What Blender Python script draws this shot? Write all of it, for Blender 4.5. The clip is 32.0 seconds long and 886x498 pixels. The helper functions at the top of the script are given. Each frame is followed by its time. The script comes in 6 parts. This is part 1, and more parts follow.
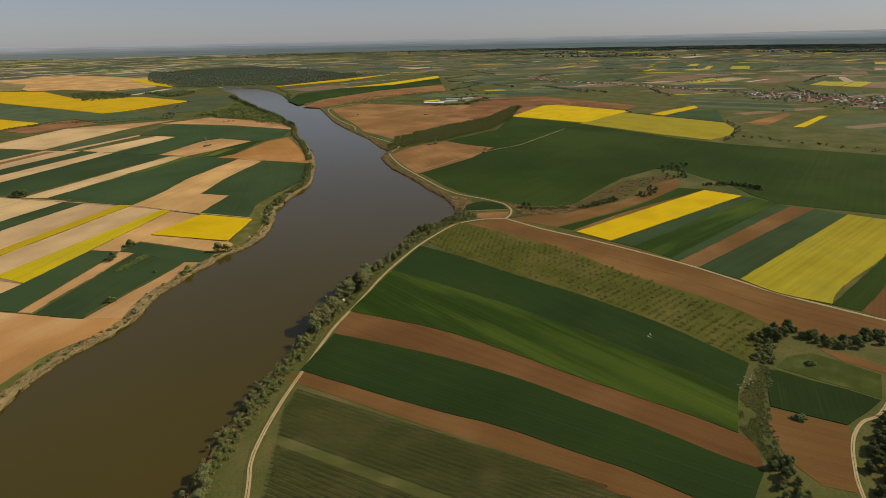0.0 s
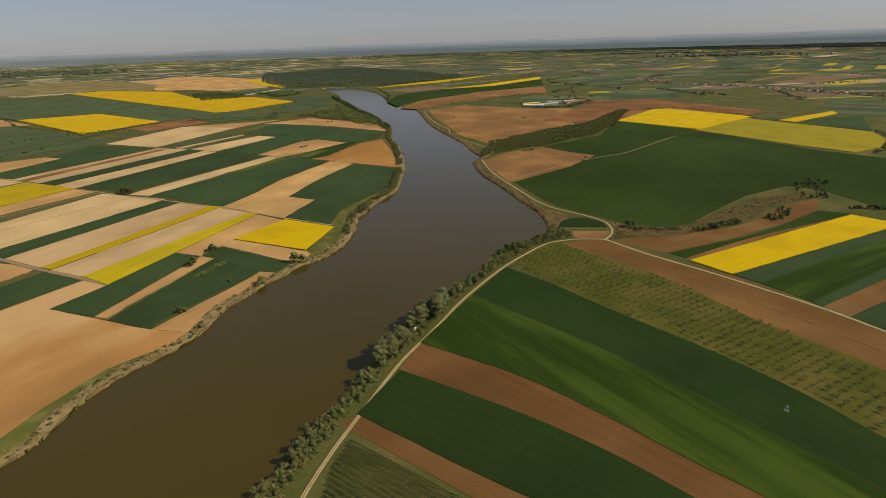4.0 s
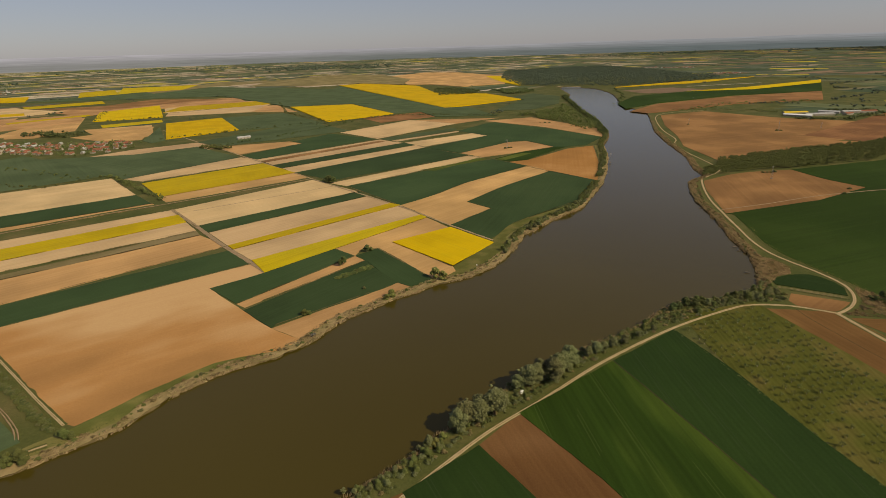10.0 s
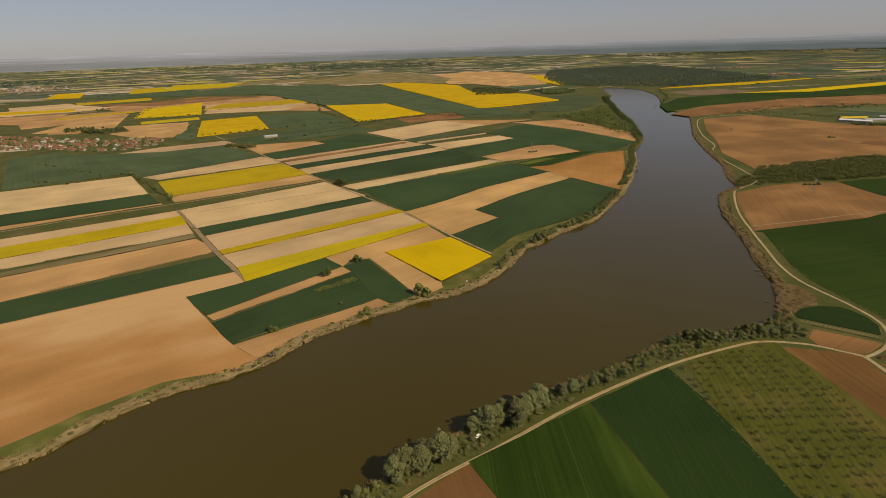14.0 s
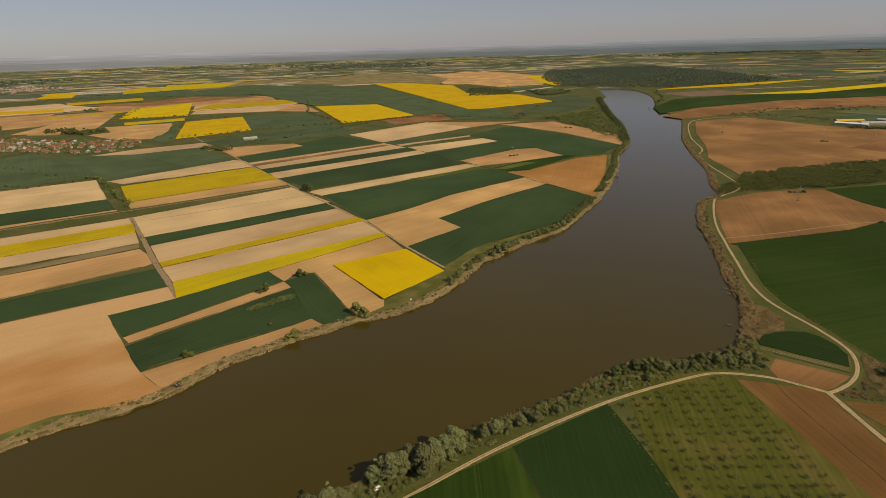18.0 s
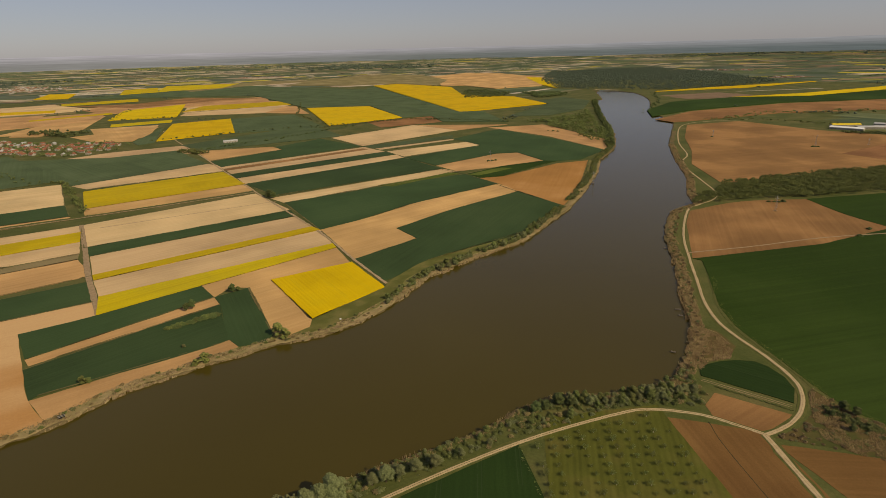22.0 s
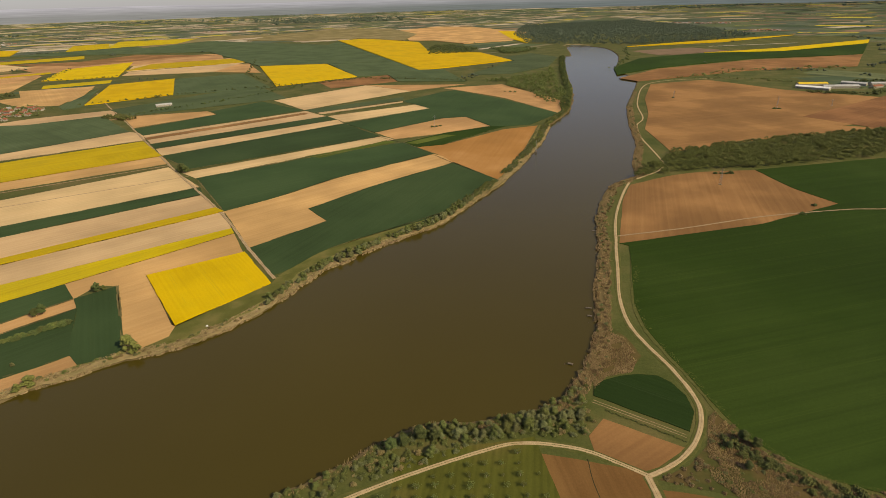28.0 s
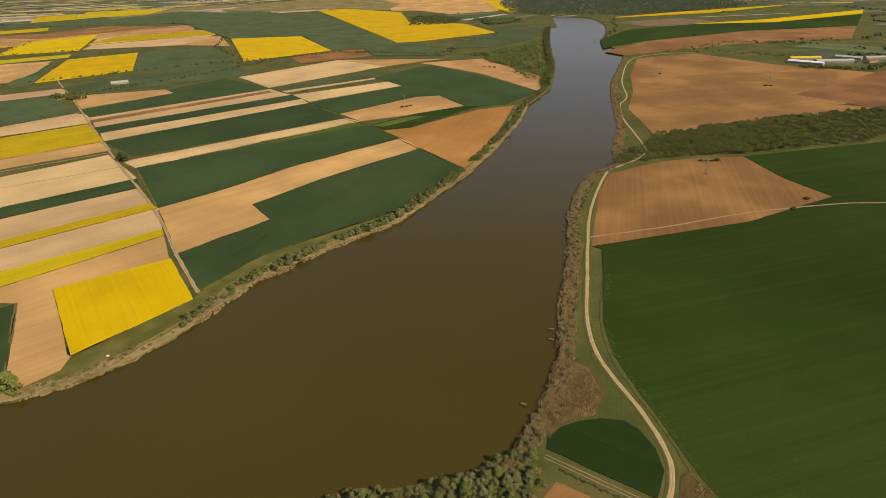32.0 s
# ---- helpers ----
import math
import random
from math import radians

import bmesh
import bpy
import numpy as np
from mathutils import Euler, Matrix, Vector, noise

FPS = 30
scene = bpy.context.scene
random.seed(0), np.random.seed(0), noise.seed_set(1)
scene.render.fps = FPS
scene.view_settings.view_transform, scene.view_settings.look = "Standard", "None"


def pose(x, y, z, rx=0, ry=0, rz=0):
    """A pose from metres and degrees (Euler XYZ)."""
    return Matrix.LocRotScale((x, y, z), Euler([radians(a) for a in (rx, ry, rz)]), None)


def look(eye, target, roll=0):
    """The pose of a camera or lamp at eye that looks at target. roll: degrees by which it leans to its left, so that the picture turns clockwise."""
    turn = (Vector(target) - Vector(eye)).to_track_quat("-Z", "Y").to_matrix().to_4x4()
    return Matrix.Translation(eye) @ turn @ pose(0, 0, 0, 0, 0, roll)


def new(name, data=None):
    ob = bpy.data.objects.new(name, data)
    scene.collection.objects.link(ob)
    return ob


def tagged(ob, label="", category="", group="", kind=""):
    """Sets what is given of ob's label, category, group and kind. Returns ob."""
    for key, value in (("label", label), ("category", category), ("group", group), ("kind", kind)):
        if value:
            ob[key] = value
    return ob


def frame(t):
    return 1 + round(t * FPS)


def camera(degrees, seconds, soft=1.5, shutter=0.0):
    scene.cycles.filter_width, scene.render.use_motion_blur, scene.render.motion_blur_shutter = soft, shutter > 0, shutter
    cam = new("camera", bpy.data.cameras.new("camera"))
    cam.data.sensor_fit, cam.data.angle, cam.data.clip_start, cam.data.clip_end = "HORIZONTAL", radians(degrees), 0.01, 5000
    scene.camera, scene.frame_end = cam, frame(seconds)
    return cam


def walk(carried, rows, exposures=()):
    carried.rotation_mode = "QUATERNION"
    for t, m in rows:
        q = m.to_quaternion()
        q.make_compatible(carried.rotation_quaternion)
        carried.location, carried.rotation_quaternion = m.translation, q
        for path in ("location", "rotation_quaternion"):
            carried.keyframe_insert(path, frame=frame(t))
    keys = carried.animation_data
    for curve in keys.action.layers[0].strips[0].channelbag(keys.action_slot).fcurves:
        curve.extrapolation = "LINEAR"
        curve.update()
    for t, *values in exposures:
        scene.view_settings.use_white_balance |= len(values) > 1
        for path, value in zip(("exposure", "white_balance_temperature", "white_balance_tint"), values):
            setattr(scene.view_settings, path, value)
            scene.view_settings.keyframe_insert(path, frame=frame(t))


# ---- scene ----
import mathutils.geometry

# ---- camera: seconds, place, yaw, pitch, roll ----
cam = camera(77.15, 32.0, soft=0.75)
PATH = [
    (0, -227.05, -152.25, 181.52, -39.824, -20.425, -1.155),
    (0.5, -222.62, -147.50, 181.24, -36.629, -20.394, -1.299),
    (1, -218.09, -142.66, 180.97, -33.340, -20.332, -1.358),
    (1.5, -213.37, -137.89, 180.75, -31.355, -20.306, -1.450),
    (2, -208.42, -133.28, 180.64, -30.265, -20.295, -1.556),
    (2.5, -203.49, -128.66, 180.60, -30.541, -20.293, -1.645),
    (4.5, -184.82, -109.52, 180.51, -29.066, -20.048, -1.781),
    (5, -178.59, -105.44, 180.60, -28.411, -19.990, -1.821),
    (5.5, -172.12, -101.45, 180.68, -27.498, -19.992, -1.773),
    (6, -165.42, -97.69, 180.78, -26.559, -19.956, -1.768),
    (6.5, -158.62, -94.06, 180.90, -26.173, -19.922, -1.765),
    (7, -151.75, -90.35, 181.01, -25.618, -19.937, -1.831),
    (7.5, -144.78, -86.55, 181.06, -25.135, -19.930, -1.806),
    (8, -137.61, -83.01, 180.98, -24.539, -19.937, -1.858),
    (8.5, -130.27, -79.76, 180.79, -22.674, -19.930, -1.868),
    (9, -122.78, -76.76, 180.65, -18.650, -19.898, -1.745),
    (9.5, -115.31, -73.80, 180.66, -11.626, -19.789, -1.702),
    (10, -108.04, -70.77, 180.82, -5.354, -19.726, -1.763),
    (10.5, -101.24, -67.71, 181.05, -2.929, -19.703, -1.609),
    (11, -95.11, -64.32, 181.17, -1.830, -19.745, -1.733),
    (11.5, -89.13, -60.52, 181.12, -1.382, -19.760, -1.636),
    (12, -83.21, -56.48, 181.02, -1.062, -19.720, -1.642),
    (12.5, -77.24, -52.36, 180.98, -0.956, -19.694, -1.614),
    (13, -71.22, -48.25, 180.96, -0.803, -19.698, -1.597),
    (13.5, -65.12, -44.15, 180.99, -0.644, -19.713, -1.591),
    (15.5, -42.03, -26.38, 180.89, -0.550, -19.719, -1.662),
    (16, -36.06, -22.19, 180.92, -0.582, -19.717, -1.636),
    (16.5, -29.88, -18.08, 181.00, -0.494, -19.713, -1.628),
    (17, -23.60, -14.05, 180.96, -0.357, -19.730, -1.649),
    (17.5, -17.39, -10.20, 180.78, -0.283, -19.739, -1.614),
    (18, -11.46, -6.59, 180.54, -0.165, -19.719, -1.549),
    (18.5, -5.85, -3.25, 180.22, -0.097, -19.684, -1.441),
    (19, 0.00, 0.00, 180.00, 0.000, -19.638, -1.358),
    (19.5, 8.13, 3.80, 180.36, 0.297, -19.692, -1.434),
    (20, 16.55, 7.55, 180.74, 0.580, -19.731, -1.554),
    (20.5, 24.07, 11.11, 180.87, 0.745, -19.717, -1.584),
    (21, 30.69, 14.64, 180.88, 0.733, -19.671, -1.543),
    (21.5, 36.88, 18.25, 180.99, 0.605, -19.649, -1.513),
    (22, 43.26, 22.01, 181.21, 0.621, -19.632, -1.504),
    (22.5, 49.54, 26.06, 181.40, 0.684, -19.599, -1.551),
    (23, 55.50, 30.42, 181.54, 0.603, -19.527, -1.569),
    (23.5, 61.23, 34.88, 181.62, -0.003, -19.478, -1.562),
    (24, 66.86, 39.52, 181.74, -0.407, -19.456, -1.530),
    (24.5, 72.41, 44.17, 181.90, -0.601, -19.427, -1.549),
    (25, 77.80, 48.94, 182.08, -0.673, -19.430, -1.562),
    (25.5, 83.07, 53.60, 182.29, -0.849, -19.489, -1.539),
    (27.5, 104.49, 70.61, 184.67, -1.051, -22.883, -1.505),
    (28, 109.16, 75.99, 185.00, -1.133, -24.028, -1.589),
    (28.5, 113.80, 81.61, 185.19, -1.197, -25.220, -1.654),
    (29, 118.38, 87.53, 185.23, -1.168, -26.396, -1.653),
    (29.5, 122.75, 93.70, 185.22, -0.855, -27.454, -1.662),
    (30, 126.67, 100.46, 185.23, -0.616, -28.230, -1.663),
    (30.5, 130.05, 107.61, 185.18, -0.659, -28.162, -1.681),
    (31, 133.28, 114.78, 185.07, -1.201, -28.078, -1.708),
    (31.5, 136.47, 121.96, 184.98, -1.692, -27.381, -1.648),
    (32, 139.54, 129.29, 184.94, -2.109, -26.774, -1.575),
]


def aim(x, y, z, yaw, pitch, roll):
    a, b = math.radians(yaw), math.radians(pitch)
    way = Vector((-math.sin(a) * math.cos(b), math.cos(a) * math.cos(b), math.sin(b)))
    return look((x, y, z), Vector((x, y, z)) + way, roll)


walk(cam, [(t, aim(*row)) for t, *row in PATH], [(0.0, 0.17, 7150, 9), (8.0, 0.17, 7250, 10), (11.0, 0.08, 7600, 13), (25.5, 0.08, 7600, 13), (28.5, 0.41, 7500, 12), (32.0, 0.42, 7500, 12)])

FAR_R, EDGE_R, EYE = 2800.0, 4700.0, 181.0


def spread(x, y, z=0.0):
    """Plan to world: level land near by, rising gently to far hills that close the view."""
    d = math.hypot(x, y)
    if d <= FAR_R:
        return Vector((x, y, z))
    span = EDGE_R - FAR_R
    r = FAR_R + span * (1 - math.exp(-(d - FAR_R) / span))
    return Vector((x * r / d, y * r / d, EYE * (1 - r / d) + z))


def part(name, bm, material, parent, label=""):
    """One mesh object under a thing or a part."""
    ob = new(name, bm if isinstance(bm, bpy.types.Mesh) else to_mesh(name, bm))
    if material is not None and not ob.data.materials:
        ob.data.materials.append(material)
    ob.parent = parent
    return tagged(ob, label)


def to_mesh(name, bm):
    me = bpy.data.meshes.new(name)
    bm.to_mesh(me)
    bm.free()
    return me


def raw_mesh(name, verts, faces, material=None, smooth=False):
    me = bpy.data.meshes.new(name)
    me.from_pydata([tuple(v) for v in verts], [], [tuple(f) for f in faces])
    if material is not None:
        me.materials.append(material)
    if smooth:
        me.polygons.foreach_set("use_smooth", [True] * len(me.polygons))
    me.update()
    return me


def smooth_line(pts, step=6.0, closed=False):
    """A Catmull-Rom curve through plan points, cut into even steps."""
    p = [Vector(q) for q in pts]
    n, out = len(p), []
    for i in range(n if closed else n - 1):
        a, b = p[i], p[(i + 1) % n]
        z0 = p[i - 1] if (i or closed) else a + (a - b)
        z1 = p[(i + 2) % n] if (closed or i + 2 < n) else b + (b - a)
        k = max(1, int((b - a).length / step))
        for j in range(k):
            t = j / k
            out.append(0.5 * (2 * a + (b - z0) * t + (2 * z0 - 5 * a + 4 * b - z1) * t * t + (3 * a - z0 - 3 * b + z1) * t ** 3))
    if not closed:
        out.append(p[-1])
    return out


def inside(x, y, poly):
    hit, j = False, len(poly) - 1
    for i in range(len(poly)):
        (xi, yi), (xj, yj) = poly[i][:2], poly[j][:2]
        if (yi > y) != (yj > y) and x < (xj - xi) * (y - yi) / (yj - yi) + xi:
            hit = not hit
        j = i
    return hit


def line_gap(x, y, line):
    """Distance from a plan point to a plan line."""
    best = 1e9
    for a, b in zip(line[:-1], line[1:]):
        ex, ey = b[0] - a[0], b[1] - a[1]
        t = max(0, min(1, ((x - a[0]) * ex + (y - a[1]) * ey) / (ex * ex + ey * ey + 1e-9)))
        best = min(best, math.hypot(x - a[0] - t * ex, y - a[1] - t * ey))
    return best


def along(line, d):
    """The point and the unit direction d metres along a plan line."""
    for a, b in zip(line[:-1], line[1:]):
        e = Vector(b[:2]) - Vector(a[:2])
        if d <= e.length:
            return Vector(a[:2]) + e.normalized() * d, e.normalized()
        d -= e.length
    return Vector(line[-1][:2]), (Vector(line[-1][:2]) - Vector(line[-2][:2])).normalized()


def length(line):
    return sum((Vector(b[:2]) - Vector(a[:2])).length for a, b in zip(line[:-1], line[1:]))


# ---- light ----
SUN_EL, SUN_AZ = 38.0, 127.0  # degrees; azimuth clockwise from +y
world = bpy.data.worlds.new("world")
scene.world = world
world.use_nodes = True
nt = world.node_tree
sky = nt.nodes.new("ShaderNodeTexSky")
sky.sky_type, sky.sun_disc = "NISHITA", False
sky.sun_elevation, sky.sun_rotation = radians(SUN_EL), radians(SUN_AZ)
sky.altitude, sky.air_density, sky.dust_density, sky.ozone_density = 200, 1.0, 0.6, 4.0
back = nt.nodes["Background"]
back.inputs["Strength"].default_value = 0.074
tint = nt.nodes.new("ShaderNodeMix")
tint.data_type, tint.blend_type = "RGBA", "MULTIPLY"
tint.inputs["Factor"].default_value = 1.0
tint.inputs["B"].default_value = (0.97, 0.96, 1.12, 1)  # lilac spring haze
nt.links.new(sky.outputs["Color"], tint.inputs["A"])
veil = nt.nodes.new("ShaderNodeMix")  # even spring haze over the whole sky
veil.data_type = "RGBA"
veil.inputs["Factor"].default_value = 0.55
veil.inputs["B"].default_value = (3.5, 3.75, 4.55, 1)
nt.links.new(tint.outputs["Result"], veil.inputs["A"])
nt.links.new(veil.outputs["Result"], back.inputs["Color"])
sun = new("sun", bpy.data.lights.new("sun", "SUN"))
sun.data.energy, sun.data.angle, sun.data.color = 3.1, radians(0.6), (1.0, 0.89, 0.62)
a, e = radians(SUN_AZ), radians(SUN_EL)
sun.matrix_basis = look((0, 0, 500), (-math.sin(a) * math.cos(e), -math.cos(a) * math.cos(e), 500 - math.sin(e)))


# ---- materials ----
def node_set(name, rough=0.9):
    m = bpy.data.materials.new(name)
    m.use_nodes = True
    nt = m.node_tree
    b = nt.nodes["Principled BSDF"]
    b.inputs["Roughness"].default_value = rough
    b.inputs["Specular IOR Level"].default_value = 0.15
    return m, nt, b


def coords(nt, space="Object", scale=(1, 1, 1)):
    tc, mp = nt.nodes.new("ShaderNodeTexCoord"), nt.nodes.new("ShaderNodeMapping")
    mp.inputs["Scale"].default_value = scale
    nt.links.new(tc.outputs[space], mp.inputs["Vector"])
    return mp.outputs["Vector"]


def world_coords(nt, scale=(1, 1, 1)):
    g, mp = nt.nodes.new("ShaderNodeNewGeometry"), nt.nodes.new("ShaderNodeMapping")
    mp.inputs["Scale"].default_value = scale
    nt.links.new(g.outputs["Position"], mp.inputs["Vector"])
    return mp.outputs["Vector"]


def noise_tex(nt, vec, scale, detail=4.0, rough=0.55):
    n = nt.nodes.new("ShaderNodeTexNoise")
    n.inputs["Scale"].default_value, n.inputs["Detail"].default_value, n.inputs["Roughness"].default_value = scale, detail, rough
    nt.links.new(vec, n.inputs["Vector"])
    return n.outputs["Fac"]


def ramp(nt, fac, stops):
    r = nt.nodes.new("ShaderNodeValToRGB")
    while len(r.color_ramp.elements) < len(stops):
        r.color_ramp.elements.new(0.5)
    for e, (p, c) in zip(r.color_ramp.elements, stops):
        e.position, e.color = p, (*c, 1)
    nt.links.new(fac, r.inputs["Fac"])
    return r.outputs["Color"]


def blend(nt, fac, a, b, mode="MIX"):
    n = nt.nodes.new("ShaderNodeMix")
    n.data_type, n.blend_type = "RGBA", mode
    for socket, v in ((n.inputs["Factor"], fac), (n.inputs["A"], a), (n.inputs["B"], b)):
        if isinstance(v, (int, float)):
            socket.default_value = v
        elif isinstance(v, tuple):
            socket.default_value = (*v, 1)
        else:
            nt.links.new(v, socket)
    return n.outputs["Result"]


def maths(nt, op, a, b=0.0, c=None):
    n = nt.nodes.new("ShaderNodeMath")
    n.operation = op
    for s, v in zip(n.inputs, (a, b, c)):
        if v is None:
            continue
        if isinstance(v, (int, float)):
            s.default_value = v
        else:
            nt.links.new(v, s)
    return n.outputs[0]


def bump(nt, bsdf, height, strength=0.5, distance=0.2):
    n = nt.nodes.new("ShaderNodeBump")
    n.inputs["Strength"].default_value, n.inputs["Distance"].default_value = strength, distance
    nt.links.new(height, n.inputs["Height"])
    nt.links.new(n.outputs["Normal"], bsdf.inputs["Normal"])


def lerp(c, k):
    return tuple(min(1, v * k) for v in c)


def field_mat(name, base, other, rows=0.0, row_depth=0.0, tram=0.0, tram_col=(0.2, 0.15, 0.1), patch=0.012, streak=0.5, rough=0.95, vary=0.12, spec=0.1, drawn=1.0, deep=0.86):
    """A cropped or ploughed field: broad patches, streaks along the rows, fine grain, wheel tracks every tram metres."""
    m, nt, b = node_set(name, rough)
    b.inputs["Specular IOR Level"].default_value = spec
    vec = coords(nt)
    info = nt.nodes.new("ShaderNodeObjectInfo")
    shift = nt.nodes.new("ShaderNodeVectorMath")
    shift.operation = "ADD"
    nt.links.new(vec, shift.inputs[0])
    rnd = nt.nodes.new("ShaderNodeCombineXYZ")
    nt.links.new(maths(nt, "MULTIPLY", info.outputs["Random"], 900.0), rnd.inputs[2])
    nt.links.new(rnd.outputs[0], shift.inputs[1])
    v = shift.outputs[0]

    def stretched(sx, sy):
        mp = nt.nodes.new("ShaderNodeMapping")
        mp.inputs["Scale"].default_value = (sx, sy, 1)
        nt.links.new(v, mp.inputs["Vector"])
        return mp.outputs["Vector"]
    big = noise_tex(nt, stretched(1 / drawn, 1.0), patch, 3.0, 0.5)
    col = ramp(nt, big, [(0.36, lerp(base, deep)), (0.49, base), (0.63, other)])
    st = noise_tex(nt, stretched(0.004, 0.28), 1.0, 3.0, 0.6)
    col = blend(nt, streak, col, ramp(nt, st, [(0.3, (0.36, 0.36, 0.36)), (0.7, (0.62, 0.62, 0.62))]), "SOFT_LIGHT")
    fine = noise_tex(nt, v, 0.9, 5.0, 0.7)
    col = blend(nt, 0.3, col, ramp(nt, fine, [(0.3, (0.36, 0.36, 0.36)), (0.7, (0.62, 0.62, 0.62))]), "OVERLAY")
    hsv = nt.nodes.new("ShaderNodeHueSaturation")
    nt.links.new(maths(nt, "MULTIPLY_ADD", info.outputs["Random"], 2 * vary, 1 - vary), hsv.inputs["Value"])
    nt.links.new(maths(nt, "MULTIPLY_ADD", info.outputs["Random"], 0.012, 0.494), hsv.inputs["Hue"])
    nt.links.new(col, hsv.inputs["Color"])
    col = hsv.outputs["Color"]
    if tram:
        sep = nt.nodes.new("ShaderNodeSeparateXYZ")
        nt.links.new(vec, sep.inputs[0])
        f = maths(nt, "ABSOLUTE", maths(nt, "SUBTRACT", maths(nt, "PINGPONG", sep.outputs[1], tram / 2), 0.9))
        line = maths(nt, "LESS_THAN", f, 0.22)
        broken = maths(nt, "GREATER_THAN", noise_tex(nt, stretched(0.02, 0.08), 1.0, 2.0), 0.47)
        col = blend(nt, maths(nt, "MULTIPLY", maths(nt, "MULTIPLY", line, broken), 0.45), col, tram_col)
    nt.links.new(col, b.inputs["Base Color"])
    h = fine
    if rows:
        w = nt.nodes.new("ShaderNodeTexWave")
        w.bands_direction = "Y"
        w.inputs["Scale"].default_value, w.inputs["Distortion"].default_value = 0.314 / rows, 1.2
        w.inputs["Detail"].default_value, w.inputs["Detail Scale"].default_value = 2.0, 0.15
        nt.links.new(vec, w.inputs["Vector"])
        h = maths(nt, "MULTIPLY_ADD", w.outputs["Fac"], row_depth, fine)
    bump(nt, b, h, 0.55, 0.3)
    return m


TAN, PALE, ORANGE, BROWN = (0.46, 0.272, 0.120), (0.55, 0.385, 0.210), (0.50, 0.275, 0.098), (0.230, 0.119, 0.050)
M = {
    "tan": field_mat("dry_tan_soil", TAN, lerp(TAN, 1.22), 4.0, 0.3, 0, streak=0.45),
    "pale": field_mat("pale_dry_soil", PALE, lerp(PALE, 1.12), 4.5, 0.3, 0, streak=0.55),
    "orange": field_mat("orange_harrowed_soil", ORANGE, (0.64, 0.42, 0.20), 6.0, 0.12, 0, patch=0.011, streak=0.2, drawn=1.8, deep=0.74),
    "clay": field_mat("orange_clay_soil", (0.40, 0.205, 0.062), (0.47, 0.255, 0.090), 6.0, 0.12, 0, patch=0.012, streak=0.35),
    "brown": field_mat("brown_ploughed_soil", BROWN, lerp(BROWN, 1.35), 5.0, 0.12, 0, streak=0.5),
    "wheat": field_mat("dark_green_wheat", (0.041, 0.074, 0.028), (0.049, 0.083, 0.032), 3.0, 0.25, 18, (0.05, 0.075, 0.03), streak=0.3),
    "dark_wheat": field_mat("blue_green_wheat", (0.019, 0.040, 0.009), (0.023, 0.047, 0.010), 3.0, 0.25, 18, (0.035, 0.055, 0.022), streak=0.3),
    "loam": field_mat("red_loam", (0.160, 0.083, 0.030), (0.208, 0.114, 0.046), 3.0, 0.12, 0, streak=0.45),
    # wheat green paled to paint far haze; one near grey-green field shares it
    "barley": field_mat("grey_green_hazed_crop", (0.074, 0.104, 0.048), (0.086, 0.116, 0.056), 3.0, 0.2, 18, (0.08, 0.10, 0.045), streak=0.4),
    "dark_loam": field_mat("dark_red_loam", (0.145, 0.072, 0.027), (0.195, 0.102, 0.040), 3.0, 0.12, 0, streak=0.5),
    "brush": field_mat("dry_brush_ground", (0.105, 0.076, 0.030), (0.062, 0.068, 0.020), 0, 0, 0, patch=0.06, streak=0.25),
    "green": field_mat("green_meadow_crop", (0.024, 0.048, 0.006), (0.034, 0.060, 0.010), 5.0, 0.12, 24, (0.045, 0.072, 0.012), patch=0.006, streak=0.4),
    "bright": field_mat("bright_green_crop", (0.025, 0.054, 0.007), (0.056, 0.096, 0.013), 4.0, 0.3, 20, (0.060, 0.088, 0.020), patch=0.035, streak=0.8, drawn=5.0),
    "rape": field_mat("yellow_rapeseed", (0.62, 0.42, 0.008), (0.52, 0.37, 0.010), 3.0, 0.3, 22, (0.46, 0.35, 0.02), streak=0.35, vary=0.05),
    "rape2": field_mat("thin_yellow_rapeseed", (0.50, 0.37, 0.012), (0.44, 0.335, 0.016), 3.0, 0.3, 14, (0.27, 0.24, 0.02), streak=0.7, vary=0.1),
    "rape3": field_mat("sparse_yellow_rapeseed", (0.33, 0.27, 0.022), (0.27, 0.235, 0.026), 3.0, 0.3, 14, (0.2, 0.2, 0.02), streak=0.7, vary=0.08),
    "grass": field_mat("rough_shore_grass", (0.115, 0.122, 0.032), (0.175, 0.158, 0.052), 0, 0, 0, patch=0.05, streak=0.2),
    "meadow": field_mat("rough_meadow_grass", (0.052, 0.068, 0.014), (0.082, 0.094, 0.026), 0, 0, 0, patch=0.06, streak=0.2),
    "lime": field_mat("lime_green_crop_border", (0.085, 0.115, 0.020), (0.120, 0.150, 0.030), 3.0, 0.3, 0, streak=0.6),
    "olive": field_mat("olive_weedy_fallow", (0.20, 0.165, 0.075), (0.25, 0.20, 0.10), 1.2, 0.4, 0, streak=0.6),
    "orchard": field_mat("orchard_grass", (0.098, 0.108, 0.020), (0.140, 0.126, 0.032), 3.0, 0.5, 0, patch=0.03, streak=0.5),
    "vineyard": field_mat("vineyard_soil_and_grass", (0.088, 0.095, 0.030), (0.122, 0.112, 0.044), 2.4, 0.5, 0, patch=0.05, streak=0.6),
}


